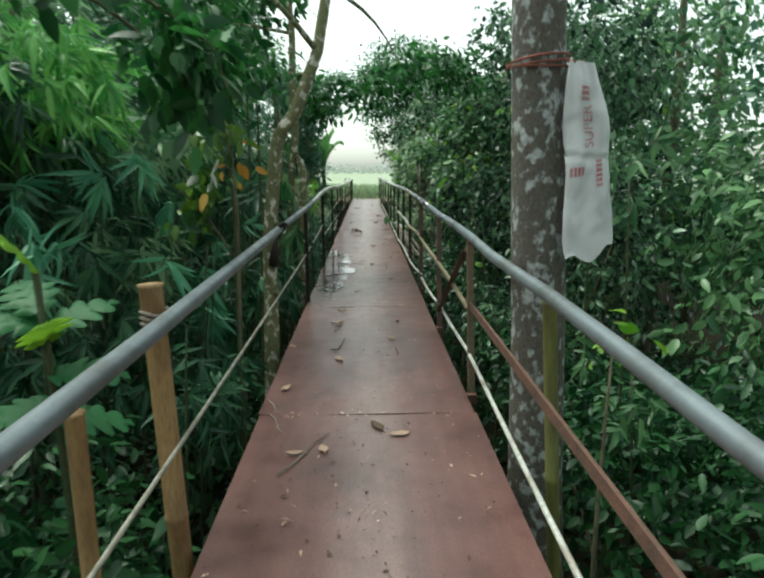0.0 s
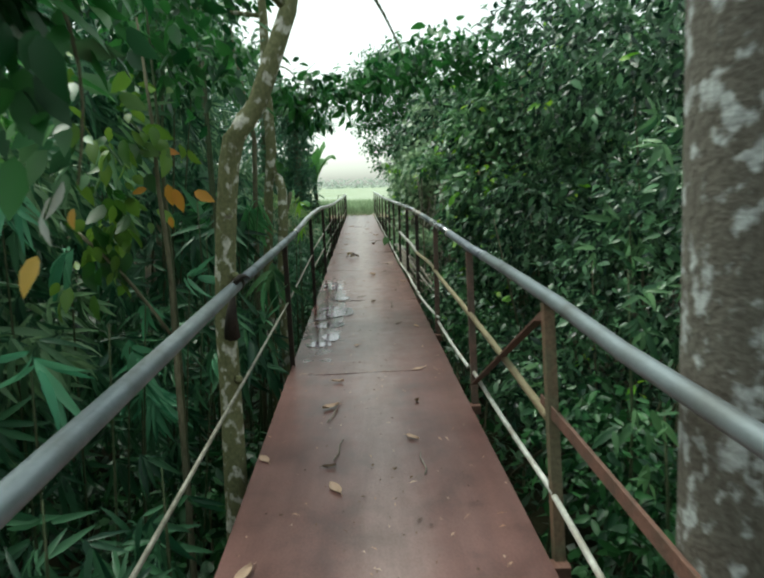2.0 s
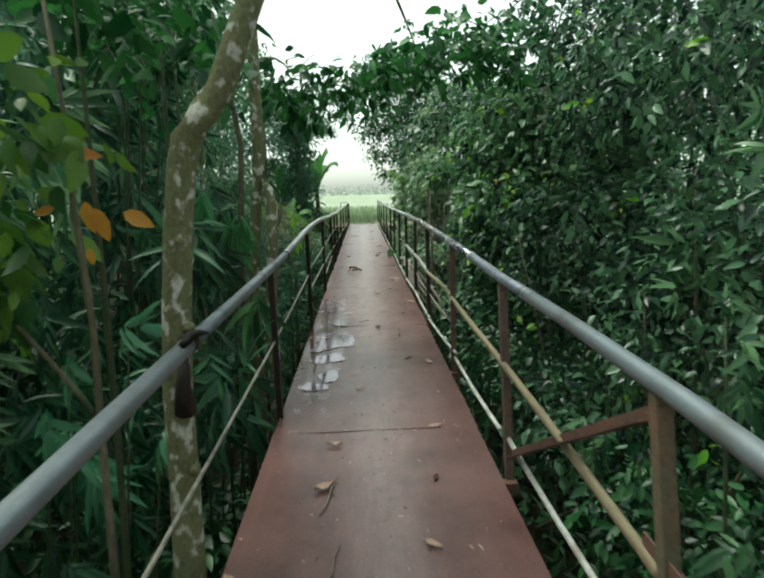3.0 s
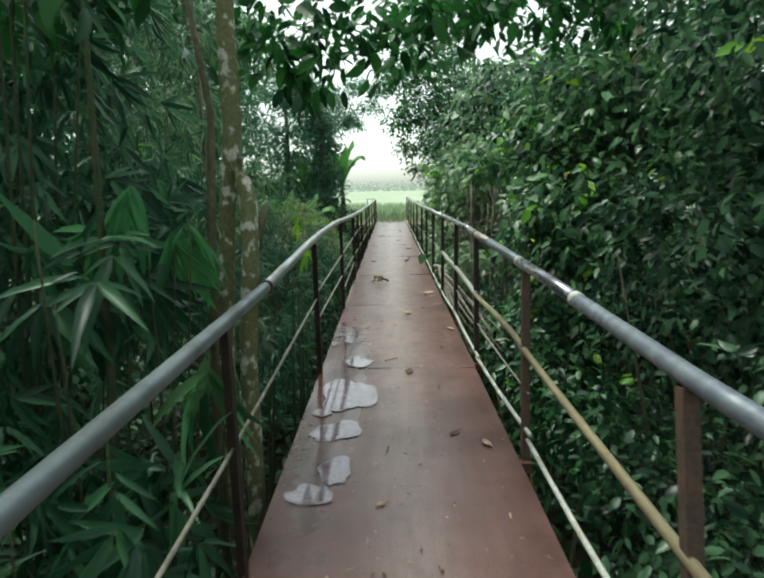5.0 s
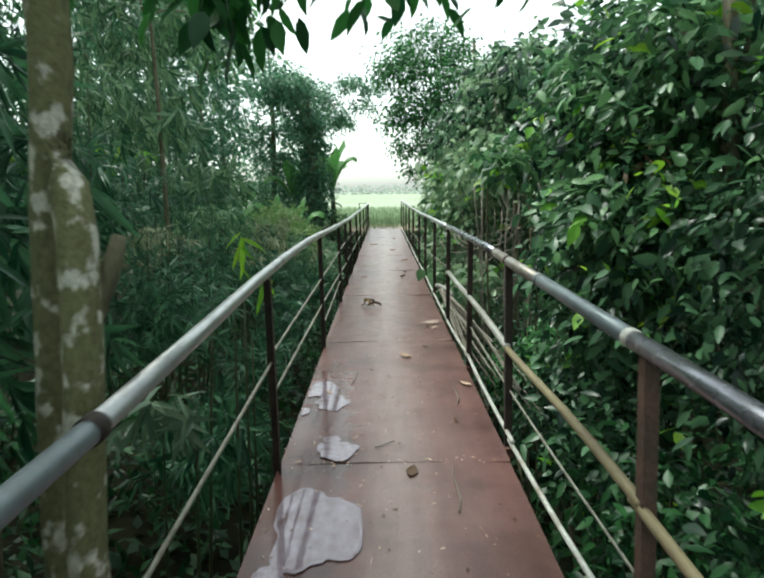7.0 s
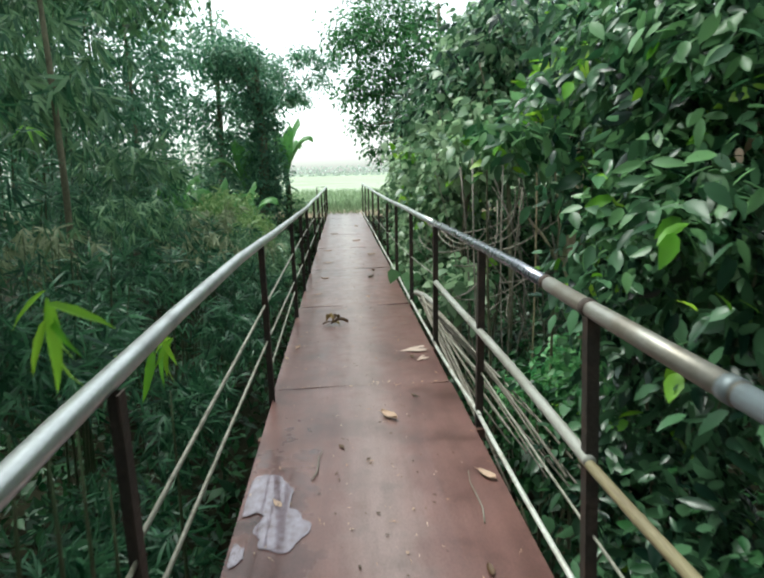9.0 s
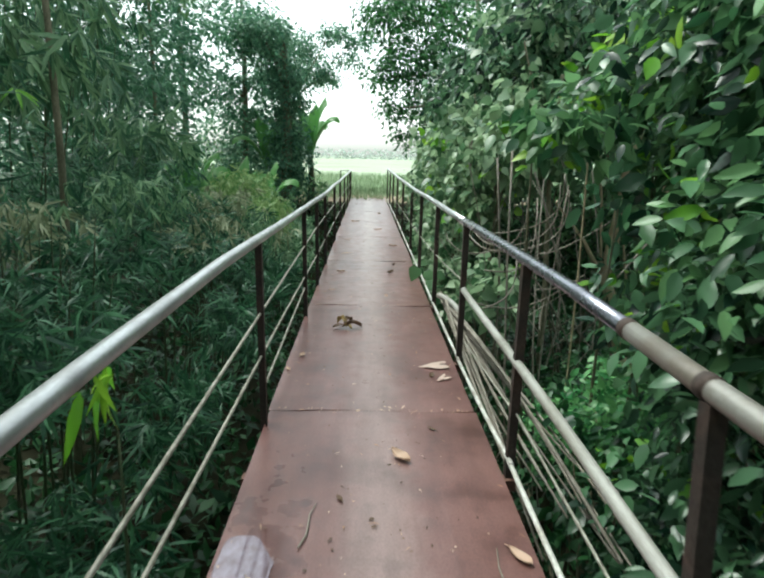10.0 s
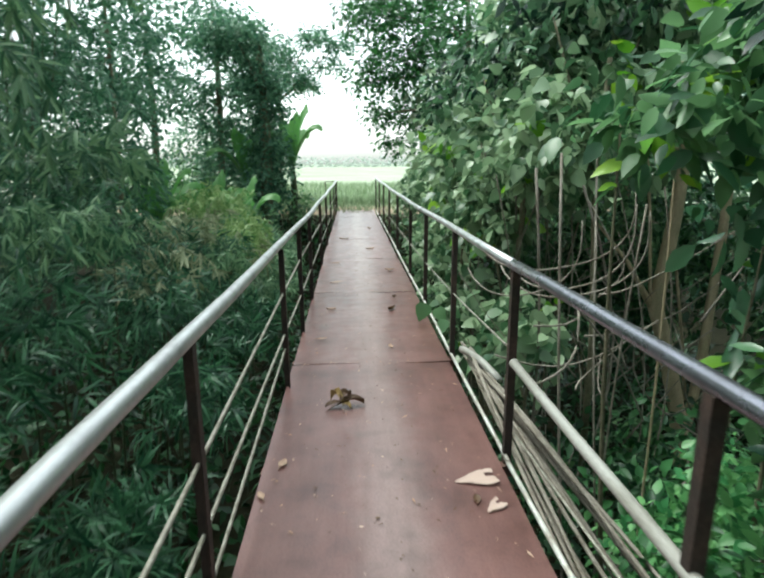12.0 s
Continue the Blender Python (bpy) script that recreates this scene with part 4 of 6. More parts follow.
bamboo("dense bamboo thicket with long thin blades on the gully bank", -2.4, 16.0, 10, 0.4, (0.4, -0.3), [(-1.5, 14.4, -0.3, 0.55, 0.7, 0.45), (-1.45, 16.2, -0.2, 0.55, 0.8, 0.45), (-2.2, 15.4, 0.25, 0.8, 0.9, 0.45), (-2.4, 17.4, 0.35, 0.9, 1.0, 0.5), (-3.6, 16.0, 0.9, 1.4, 1.6, 0.8)], 1300, 0.25, L_BAMBOO)
bamboo("dense bamboo thicket with long thin blades on the gully bank", -2.4, 20.5, 8, 0.3, (0.3, -0.3), [(-1.6, 19.4, -0.3, 0.6, 0.9, 0.5), (-1.7, 21.6, -0.2, 0.6, 1.0, 0.5), (-2.8, 21, 0.2, 1.2, 1.8, 0.6)], 950, 0.24, L_BAMBOO_LIT)
bamboo("dry straw-coloured bamboo tips over the thicket", -2.5, 16.8, 5, 0.6, (0.3, -0.3), [(-2.1, 15.6, 0.6, 0.6, 0.7, 0.3), (-2.3, 17.4, 0.75, 0.7, 0.8, 0.3), (-1.6, 18.6, 0.25, 0.4, 0.9, 0.25), (-3.1, 13.2, 0.9, 0.7, 0.8, 0.3)], 210, 0.22, L_STRAW, 5)
bamboo("bamboo sprays arching high over the thicket", -4.4, 10.4, 7, 4.4, (1.0, -0.4), [(-3.6, 9.8, 2.6, 1.0, 1.3, 0.8), (-3.9, 10.8, 3.8, 1.3, 1.5, 0.9), (-2.9, 10.6, 1.6, 0.7, 1.0, 0.5)], 520, 0.32, L_BAMBOO, 7)
bamboo("bamboo sprays arching high over the thicket", -4.6, 15.4, 7, 4.6, (1.0, -0.4), [(-3.8, 14.8, 2.6, 1.2, 1.5, 0.9), (-4.1, 15.8, 4.2, 1.4, 1.6, 1.0), (-3.2, 16.4, 1.7, 0.8, 1.0, 0.5)], 520, 0.32, L_BAMBOO_LIT, 7)
bamboo("tall arching bamboo behind the thicket", -5.2, 13.0, 10, 5.5, (1.2, -0.6), [(-4.8, 12.5, 2.6, 1.8, 2.6, 1.6), (-4.6, 13.0, 4.6, 2.2, 2.8, 1.5)], 1100, 0.28, L_BAMBOO)
bamboo("tall arching bamboo behind the thicket", -5.4, 18.5, 10, 6.0, (1.0, -0.6), [(-5.0, 18, 2.8, 1.8, 2.8, 1.6), (-4.8, 18.4, 5.0, 2.0, 3.0, 1.4)], 1000, 0.28, L_BAMBOO)


# Tip colour holds both the yellowish tone and painted sunlight.
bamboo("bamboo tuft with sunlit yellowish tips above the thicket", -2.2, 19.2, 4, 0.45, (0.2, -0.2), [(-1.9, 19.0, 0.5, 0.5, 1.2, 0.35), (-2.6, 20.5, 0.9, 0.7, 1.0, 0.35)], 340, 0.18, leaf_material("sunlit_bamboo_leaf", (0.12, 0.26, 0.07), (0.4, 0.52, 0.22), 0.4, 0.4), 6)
bamboo("bamboo tuft with sunlit yellowish tips above the thicket", -2.6, 14.5, 4, 0.8, (0.2, -0.2), [(-2.5, 14.4, 1.1, 0.6, 1.2, 0.3), (-3.4, 12.2, 2.6, 0.8, 1.0, 0.4), (-1.6, 16.6, 0.5, 0.3, 0.7, 0.2)], 300, 0.18, L_BAMBOO_LIT, 6)
bamboo("sparse leafy canes with broad yellow-green leaves", -3.0, 11.2, 3, 2.3, (0.2, -0.1), [(-2.9, 11.2, 1.9, 0.5, 0.8, 0.5), (-3.4, 13.4, 1.9, 0.6, 0.8, 0.4)], 12, 0.26, L_YELLOW, 4)


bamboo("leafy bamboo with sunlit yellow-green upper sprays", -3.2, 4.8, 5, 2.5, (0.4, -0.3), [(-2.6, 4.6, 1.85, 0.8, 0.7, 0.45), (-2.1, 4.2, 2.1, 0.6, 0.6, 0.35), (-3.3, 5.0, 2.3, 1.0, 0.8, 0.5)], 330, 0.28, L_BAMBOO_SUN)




def hand_sprays():
    """Bamboo canes that end in wide hands of blades."""
    t = thing("bamboo", "bamboo canes ending in wide hand-like bluish green sprays", "bamboo", "bamboo beside the bridge")
    m = leaf_material("bluish_bamboo_leaf", (0.07, 0.28, 0.15), (0.19, 0.48, 0.28), 0.36, 0.36)
    tips = ((-1.85, 4.2, 1.34), (-1.62, 4.3, 1.5), (-1.08, 4.0, 0.9), (-1.3, 3.8, 0.8), (-2.4, 4.5, 1.2), (-2.1, 4.7, 1.75), (-2.7, 4.9, 1.6), (-1.35, 5.0, 0.45), (-1.2, 5.8, 0.5), (-1.5, 5.4, 0.1), (-2.0, 3.9, 0.9), (-1.5, 4.6, 1.1), (-2.15, 3.7, 1.15), (-1.95, 3.5, 0.95), (-2.3, 4.0, 1.3), (-2.0, 3.6, 0.75))
    for x, y, z in tips:
        stems(t, [(bend((x - 0.3, y + 0.3, ground_z(x - 0.3, y + 0.3) - 0.1), (x, y, z), (0, 0, 0.25)), 0.01, 0.004)], M_STEM, "cane")
    fans("leaves", [(*p, 0.05, 0.05, 0.05) for p in tips], 34, 8, 0.36, m, t, 0.13, open_by=1.35)


hand_sprays()


def hanging_hands(label, tips, material, length, ratio, per, open_by, hang):
    """Thin canes whose tips hang a hand of leaves each."""
    t = thing("bamboo", label, "bamboo", "bamboo beside the bridge")
    for x, y, z in tips:
        stems(t, [(bend((x - 0.35, y + 0.25, ground_z(x - 0.35, y + 0.25) - 0.1), (x, y, z), (0, 0, 0.2)), 0.009, 0.003)], M_STEM, "cane")
        fans("leaves", [(x, y, z, 0.015, 0.015, 0.015)], 1, per, length, material, t, ratio, open_by=open_by, hang=hang)


hanging_hands("shrub with hand-shaped bluish green leaves below the rail", ((-0.955, 4.75, 0.982), (-1.205, 4.75, 0.828), (-1.312, 4.75, 0.600), (-0.867, 4.75, 0.533)), leaf_material("bluish_hand_leaf", (0.05, 0.2, 0.1), (0.13, 0.36, 0.19), 0.4, 0.3), 0.2, 0.24, 7, 1.3, 1.0)
hanging_hands("bamboo canes with long narrow hanging leaves", ((-0.906, 6.75, 1.296), (-0.980, 6.75, 1.250), (-1.182, 6.75, 1.465), (-1.310, 6.75, 1.324)), leaf_material("hanging_bamboo_leaf", (0.06, 0.25, 0.09), (0.18, 0.48, 0.18), 0.38, 0.42), 0.42, 0.15, 10, 0.85, 1.6)


def bush(label, blobs, twigs, per, size, material, shape=OVATE, ratio=0.45, droop=0.5, spread=0.16, stem_count=6, accents=0, group="bushes along the bridge", name="bush"):
    """A shrub: stems from the ground into each mass of leaves."""
    t = thing(name, label, "bush", group)
    for b in blobs:
        for k in range(max(1, stem_count // len(blobs))):
            x0, y0 = b[0] + rng.normal() * b[3] * 0.25, b[1] + rng.normal() * b[4] * 0.25
            x0 = math.copysign(max(1.0, abs(x0)), b[0])
            x1 = math.copysign(max(1.0, abs(b[0] + rng.normal() * b[3] * 0.5)), b[0])
            part("stem", tube(bmesh.new(), bend((x0, y0, ground_z(x0, y0) - 0.1), (x1, b[1] + rng.normal() * b[4] * 0.5, b[2] + b[5] * 0.1), (0.05 * rng.normal(), rng.normal() * 0.12, 0)), [0.02, 0.018, 0.016, 0.014, 0.012, 0.009, 0.005], 6), M_BARK_GREY, t)
    crown("leaves", blobs, twigs, per, size, material, t, shape, ratio, spread, droop)
    if accents:
        crown("young_leaves", blobs, accents, 3, size * 1.1, L_YELLOW, t, shape, ratio * 1.1, 0.1, droop * 0.5, hollow=0.85)
    return t


# ---- right bank: glossy shrubs, cassava, heart-leaved climber ----
bush("dense dark glossy shrub wall beside the railing", [(2.6, 6.6, 0.6, 1.0, 1.5, 1.2), (2.3, 8.6, 0.9, 0.85, 1.4, 1.2), (2.6, 7.6, 2.6, 1.1, 1.7, 1.0), (1.7, 7.3, -0.5, 0.5, 1.6, 0.5)], 2300, 8, 0.1, L_GLOSSY, accents=26, stem_count=12)
bush("dense dark glossy shrub wall beside the railing", [(1.85, 10.4, 0.8, 0.65, 1.2, 1.0), (2.1, 11.0, 2.2, 0.85, 1.4, 0.9), (1.6, 10.2, -0.4, 0.5, 1.3, 0.6)], 1150, 8, 0.12, L_GLOSSY, accents=46, stem_count=10)
# Light from above is painted by mixing lighter leaves into the wall.
bush("lighter leaves added where light falls on the glossy wall", [(2.05, 10.7, 2.2, 0.75, 1.2, 0.8), (1.8, 10.3, 1.2, 0.55, 1.0, 0.6)], 700, 7, 0.12, L_BROAD, stem_count=4, accents=30)
# More light leaves, added to brighten the dark gaps of the wall.
bush("lighter leaves added to brighten gaps behind the glossy wall", [(2.7, 9.4, 2.0, 0.55, 1.0, 0.9), (2.95, 10.8, 2.5, 0.6, 1.2, 0.9), (2.6, 12.2, 1.9, 0.5, 0.6, 0.5)], 620, 7, 0.12, L_BROAD, stem_count=5, accents=16)
bush("leafy low undergrowth with shade-dark green leaves", [(1.6, 8.9, -0.5, 0.6, 1.3, 0.6), (1.5, 11.2, -0.4, 0.5, 0.9, 0.6)], 380, 7, 0.1, L_SHADED, stem_count=4)
bush("broad leafy branch with young yellow-green tips", [(1.22, 12.0, 1.76, 0.34, 0.4, 0.16), (1.9, 12.2, 2.1, 0.5, 0.6, 0.3), (2.25, 12.1, 1.35, 0.4, 0.5, 0.4), (2.0, 11.9, 0.55, 0.35, 0.4, 0.35)], 300, 6, 0.14, L_BROAD, ratio=0.52, accents=36, stem_count=2)
# This undergrowth looks lit because the light is in its leaf colour.
bush("low green undergrowth in brightened colour on the lit bank", [(1.75, 12.0, -0.28, 0.3, 0.35, 0.3), (2.05, 12.5, -0.35, 0.35, 0.4, 0.3), (1.5, 12.3, -0.55, 0.3, 0.4, 0.3), (2.2, 11.9, 0.1, 0.3, 0.35, 0.3)], 300, 7, 0.085, leaf_material("lit_undergrowth_leaf", (0.06, 0.23, 0.08), (0.22, 0.48, 0.18), 0.4, 0.42), ratio=0.5, stem_count=4)
bush("branch with large dark glossy leaves reaching to the handrail", [(1.72, 12.15, 1.2, 0.16, 0.22, 0.3), (1.9, 12.3, 1.7, 0.3, 0.3, 0.16), (1.62, 11.9, 0.72, 0.14, 0.2, 0.14)], 15, 5, 0.19, leaf_material("large_glossy_leaf", (0.02, 0.08, 0.04), (0.13, 0.29, 0.15), 0.22, 0.35), ratio=0.5, droop=0.8, spread=0.16, stem_count=3, accents=3)
bush("low fern-like undergrowth in deep shade", [(1.9, 3.6, -0.5, 0.9, 1.3, 0.5), (2.6, 2.4, -0.2, 1.0, 1.4, 0.7), (1.7, 5.2, -0.5, 0.6, 1.0, 0.5), (3.4, 4.4, -0.7, 1.3, 1.8, 0.45), (2.7, 6.0, -0.9, 0.9, 1.4, 0.4)], 1500, 7, 0.1, L_SHADED, stem_count=6)
bush("young shrub with bright and yellow leaves by the trunk", [(1.25, 2.7, 0.6, 0.1, 0.1, 0.08)], 3, 3, 0.11, L_YELLOW, ratio=0.42, stem_count=1)
bush("tall shaded shrubs behind the trunk", [(3.6, 4.4, 0.5, 1.1, 1.6, 1.0), (4.0, 6.0, 1.0, 1.0, 1.4, 1.0), (4.4, 2.6, 1.2, 1.2, 1.6, 1.2)], 900, 8, 0.13, L_BROAD, stem_count=8)


def cassava(x, y, z, n, size):
    """A shrub with hands of five to seven long leaflets."""
    t = thing("cassava_plant", "slender shrub with hand-shaped green leaves in the shade", "shrub", "hand-leaved shrubs")
    part("stem", tube(bmesh.new(), bend((x, y, ground_z(x, y) - 0.1), (x, y, z), (0.08, 0, 0)), [0.018, 0.016, 0.014, 0.012, 0.01, 0.008, 0.005], 7), M_STEM, t)
    fans("leaves", [(x, y, z - 0.15, 0.36, 0.36, 0.36)], n // 3, 7, size, L_BROAD, t, 0.22, open_by=1.9)


for x, y, z, n, s in ((1.35, 4.15, 0.35, 22, 0.19), (1.5, 4.9, 0.9, 22, 0.2), (1.75, 3.9, 1.5, 20, 0.2), (2.0, 5.3, 1.7, 26, 0.22), (1.35, 5.9, 0.0, 18, 0.18), (1.6, 3.3, 0.2, 24, 0.18), (2.4, 8.0, 1.7, 26, 0.26), (2.1, 6.2, 1.2, 24, 0.24)):
    cassava(x, y, z, n, s)
bush("heart-leaved climber hanging over bare stems", [(1.75, 14.9, 1.85, 0.7, 1.2, 0.6), (1.55, 17.2, 1.5, 0.75, 1.4, 0.9), (2.0, 19.6, 1.7, 0.9, 1.6, 0.9), (2.6, 16.5, 3.0, 1.2, 2.2, 0.9), (1.4, 16.2, 1.05, 0.4, 1.0, 0.4)], 2500, 6, 0.135, L_HEART, HEART, 0.72, 0.75, 0.2, 7, 80)
bush("heart-leaved climber hanging over bare stems", [(1.35, 14.6, 0.1, 0.4, 0.8, 0.4), (1.3, 16.8, -0.1, 0.4, 1.0, 0.5), (1.4, 20, 0.0, 0.5, 1.4, 0.6), (1.0, 15.1, -0.15, 0.18, 0.25, 0.2)], 230, 6, 0.15, L_HEART, HEART, 0.75, 0.7, 0.18, 3, 3)
low_spray = thing("climber", "climber shoot with broad green leaves over the deck edge", "climber")
part("stem", tube(bmesh.new(), bend((1.05, 15.3, ground_z(1.05, 15.3) - 0.1), (0.6, 15.25, 0.2), (0, 0, 0.2)), 0.005, 6), M_STEM, low_spray)
leaves("leaf", np.array(((0.6, 15.25, 0.2), (0.72, 15.3, 0.14), (0.78, 15.2, 0.04), (0.85, 15.3, 0.12))), np.array(((-0.35, -0.2, -0.75), (0.3, -0.4, -0.6), (-0.2, -0.5, -0.5), (0.6, -0.2, -0.4))), np.tile((-0.1, -0.8, 0.6), (4, 1)), np.array((0.2, 0.17, 0.16, 0.15)), np.array((0.17, 0.14, 0.13, 0.12)), HEART, L_BROAD, low_spray)


bush("leafy shrubs near the far end of the bridge", [(1.9, 23.4, 1.1, 0.8, 2.0, 1.3), (2.0, 26.6, 0.8, 0.8, 1.6, 1.1), (2.6, 24.6, 3.0, 1.2, 2.4, 1.0)], 800, 6, 0.15, L_HEART, HEART, 0.7, 0.6, 0.2, 8)


bush("green shrubs standing behind the forked trunk", [(3.5, 17.2, 0.5, 1.0, 1.0, 1.2), (2.7, 14.2, -1.0, 0.7, 0.9, 0.45), (4.5, 15.6, 0.3, 0.7, 1.2, 1.2), (2.3, 12.6, -0.9, 0.6, 0.8, 0.4)], 750, 7, 0.13, L_BROAD, stem_count=6)
bush("shaded low shrubs among the bare stems", [(2.3, 13.2, -0.7, 0.8, 1.2, 0.45), (3.2, 16.6, -0.2, 0.8, 1.2, 0.8), (4.1, 16.8, 0.8, 0.8, 1.4, 1.0), (1.6, 13.6, -1.0, 0.6, 1.6, 0.3), (3.0, 18.5, 0.2, 0.8, 2.0, 1.0)], 800, 7, 0.12, L_SHADED, stem_count=5)


bush("leafy shrubs on the far bank below the bananas", [(-3.0, 26.0, -0.2, 0.9, 1.4, 0.9), (-4.6, 27.0, 0.3, 1.2, 1.6, 1.1), (-6.2, 26.5, 0.8, 1.2, 2.0, 1.4), (-1.9, 29.2, 0.2, 0.5, 0.6, 0.5), (-1.75, 27.9, 0.25, 0.38, 0.5, 0.75), (-5.5, 30.5, 1.2, 1.6, 1.2, 1.4)], 900, 6, 0.16, L_BROAD, SIMPLE, 0.45, 0.5, 0.22, 5)
bush("haze-pale leafy shrubs at the edge of the field", [(-4.2, 30.6, 1.5, 1.1, 0.8, 1.2), (-3.1, 30.9, 0.9, 0.7, 0.6, 0.9), (-5.6, 31.5, 2.2, 1.2, 0.8, 1.4)], 700, 6, 0.17, L_FAR_HAZED, SIMPLE, 0.45, 0.5, 0.22, 4)
dead = thing("dead_leaves", "cluster of curled tan dead leaves caught in the shrub", "leaves")
part("twig", tube(bmesh.new(), bend((2.3, 10.0, 1.4), (1.85, 9.9, 1.75), (0, 0, 0.1)), 0.008, 6), M_STICK, dead)
crown("leaves", [(1.85, 9.9, 1.7, 0.22, 0.25, 0.2)], 5, 3, 0.11, M_DRYLEAF, dead, ratio=0.4, spread=0.1, droop=1.0)


def bare_tree(x, y, pts, r, label, bark=None):
    bark = bark or M_BARK_GREY
    t = thing("tree", label, "tree", "bare trunks behind the rail")
    part("trunk", tube(bmesh.new(), pts, [r * (1 - 0.4 * i / (len(pts) - 1)) for i in range(len(pts))], 10), bark, t)
    top = Vector(pts[-1])
    stems(t, [(bend(pts[-2], top + Vector((0.5, 0.5, 0.4))), r * 0.5, 0.01), (bend(pts[-2], top + Vector((-0.3, 0.6, 0.5))), r * 0.4, 0.01)], bark, "limb")
    crown("crown", [(*(top + Vector((0.2, 0.3, 0.7))), 0.9, 0.9, 0.6)], 120, 7, 0.14, L_GLOSSY, t)
    return t


fork_line = [(3.463, 15.20, -1.989), (3.307, 15.20, -1.026), (3.048, 15.20, -0.122), (2.951, 15.20, 0.135), (3.013, 15.20, 0.589), (3.070, 15.20, 1.063), (3.105, 15.20, 1.526), (3.145, 15.20, 2.356)]
fork = bare_tree(2.6, 15.2, [(3.4, 15.2, -2.6)] + fork_line, 0.095, "pale brown forked trunk behind the railing", M_BARK_PALE)
stems(fork, [([(2.992, 15.20, 0.025), (2.796, 15.20, 0.316), (2.631, 15.20, 0.594), (2.249, 15.20, 1.038)], 0.045, 0.012), ([(3.399, 15.25, -1.370), (3.477, 15.25, -1.087), (3.546, 15.25, -0.404), (3.575, 15.25, 0.256), (3.608, 15.25, 0.886), (3.620, 15.25, 1.357), (3.581, 15.25, 2.185)], 0.06, 0.04), ([(2.939, 15.20, 0.155), (2.883, 15.20, 0.314), (2.816, 15.20, 1.027), (2.748, 15.20, 1.547), (2.662, 15.20, 1.958)], 0.02, 0.012), ([(3.436, 15.30, -0.938), (3.339, 15.30, -0.275), (3.172, 15.30, 0.615), (3.086, 15.30, 1.161)], 0.02, 0.01)], M_BARK_PALE, "limb")
bare_tree(2.0, 14.3, [(1.9, 14.3, -2.5), (1.93, 14.3, 0.0), (1.9, 14.4, 1.4), (1.95, 14.4, 2.4)], 0.035, "thin straight trunk behind the railing")
bare_tree(1.5, 15.4, [(1.55, 15.4, -2.5), (1.5, 15.4, 0.0), (1.62, 15.5, 1.0), (1.6, 15.5, 2.0)], 0.04, "thin dark trunk behind the railing")
bare_tree(2.3, 9.8, [(2.35, 9.9, -2.5), (2.3, 9.9, 0.5), (2.36, 9.9, 1.6), (2.3, 10, 2.9)], 0.07, "grey trunk half hidden by glossy leaves")
bare_tree(1.35, 17.5, [(1.4, 17.5, -2.5), (1.38, 17.5, 0), (1.42, 17.5, 1.0), (1.4, 17.5, 1.8)], 0.03, "thin dark trunk behind the railing")

vines = thing("vines", "bare hanging grey vines and dead branches", "vine")
for k in range(16):
    x, y = 1.2 + 1.0 * rng.random(), 12.9 + 4.0 * rng.random()
    part("vine", tube(bmesh.new(), bend((x, y, ground_z(x, y)), (x + rng.normal() * 0.35, y + rng.normal() * 0.4, 1.3 + 0.8 * rng.random()), (0.3 * rng.normal(), 0.2 * rng.normal(), 0), 9), 0.004 + 0.007 * rng.random(), 6), M_STICK, vines)
for k in range(46):
    x, y, z = 1.15 + 1.6 * rng.random(), 13.0 + 3.6 * rng.random(), -1.2 + 2.0 * rng.random()
    way = Vector((rng.normal() * 0.5, rng.normal() * 0.4, 0.2 + 0.7 * rng.random()))
    part("dead_branch", tube(bmesh.new(), bend((x, y, z), Vector((x, y, z)) + way, (0.12 * rng.normal(), 0.08 * rng.normal(), 0.1 * rng.normal()), 7), [q * (0.5 + rng.random()) for q in (0.008, 0.007, 0.007, 0.006, 0.005, 0.004, 0.003)], 5), M_STICK, vines)
for a, b, s in (((0.95, 12.9, 0.62), (1.5, 13.4, 1.2), (0.15, 0, -0.25)), ((0.85, 12.6, 0.35), (1.22, 12.9, 0.72), (0.1, 0, -0.08)), ((0.9, 13.6, 0.2), (2.0, 13.4, 0.5), (0, 0, -0.2)), ((1.0, 13.0, 0.9), (1.9, 13.3, -0.2), (0.05, 0, 0.1))):
    part("vine", tube(bmesh.new(), bend(a, b, s, 9), 0.007, 6), M_STICK, vines)


for dx, dy, dz, w in ((0, 0, 0, 1), (-0.06, 0.05, 0.04, 0.85), (0.05, 0.3, 0.12, 1.2), (-0.2, 0.5, -0.1, 0.9)):
    loop = [(1.58, 12.9, 1.6), (1.61, 12.9, 1.3), (1.6, 12.9, 1.05), (1.5, 12.95, 0.88), (1.31, 13.0, 0.79), (1.1, 13.1, 0.75), (0.95, 13.3, 0.79), (0.9, 13.6, 0.95), (1.0, 13.9, 1.5)]
    line = []
    for p, q, u, v in zip(loop, loop[1:], loop[2:], loop[3:]):
        for f in (0, 0.25, 0.5, 0.75):
            line.append(tuple(0.5 * (2 * b + (c - a) * f + (2 * a - 5 * b + 4 * c - d) * f * f + (3 * b - a - 3 * c + d) * f ** 3) for a, b, c, d in zip(p, q, u, v)))
    part("vine", tube(bmesh.new(), [(1.6 + (a - 1.6) * w + dx, b + dy, c + dz) for a, b, c in line], 0.006, 6), M_STICK, vines, "looping grey vine")
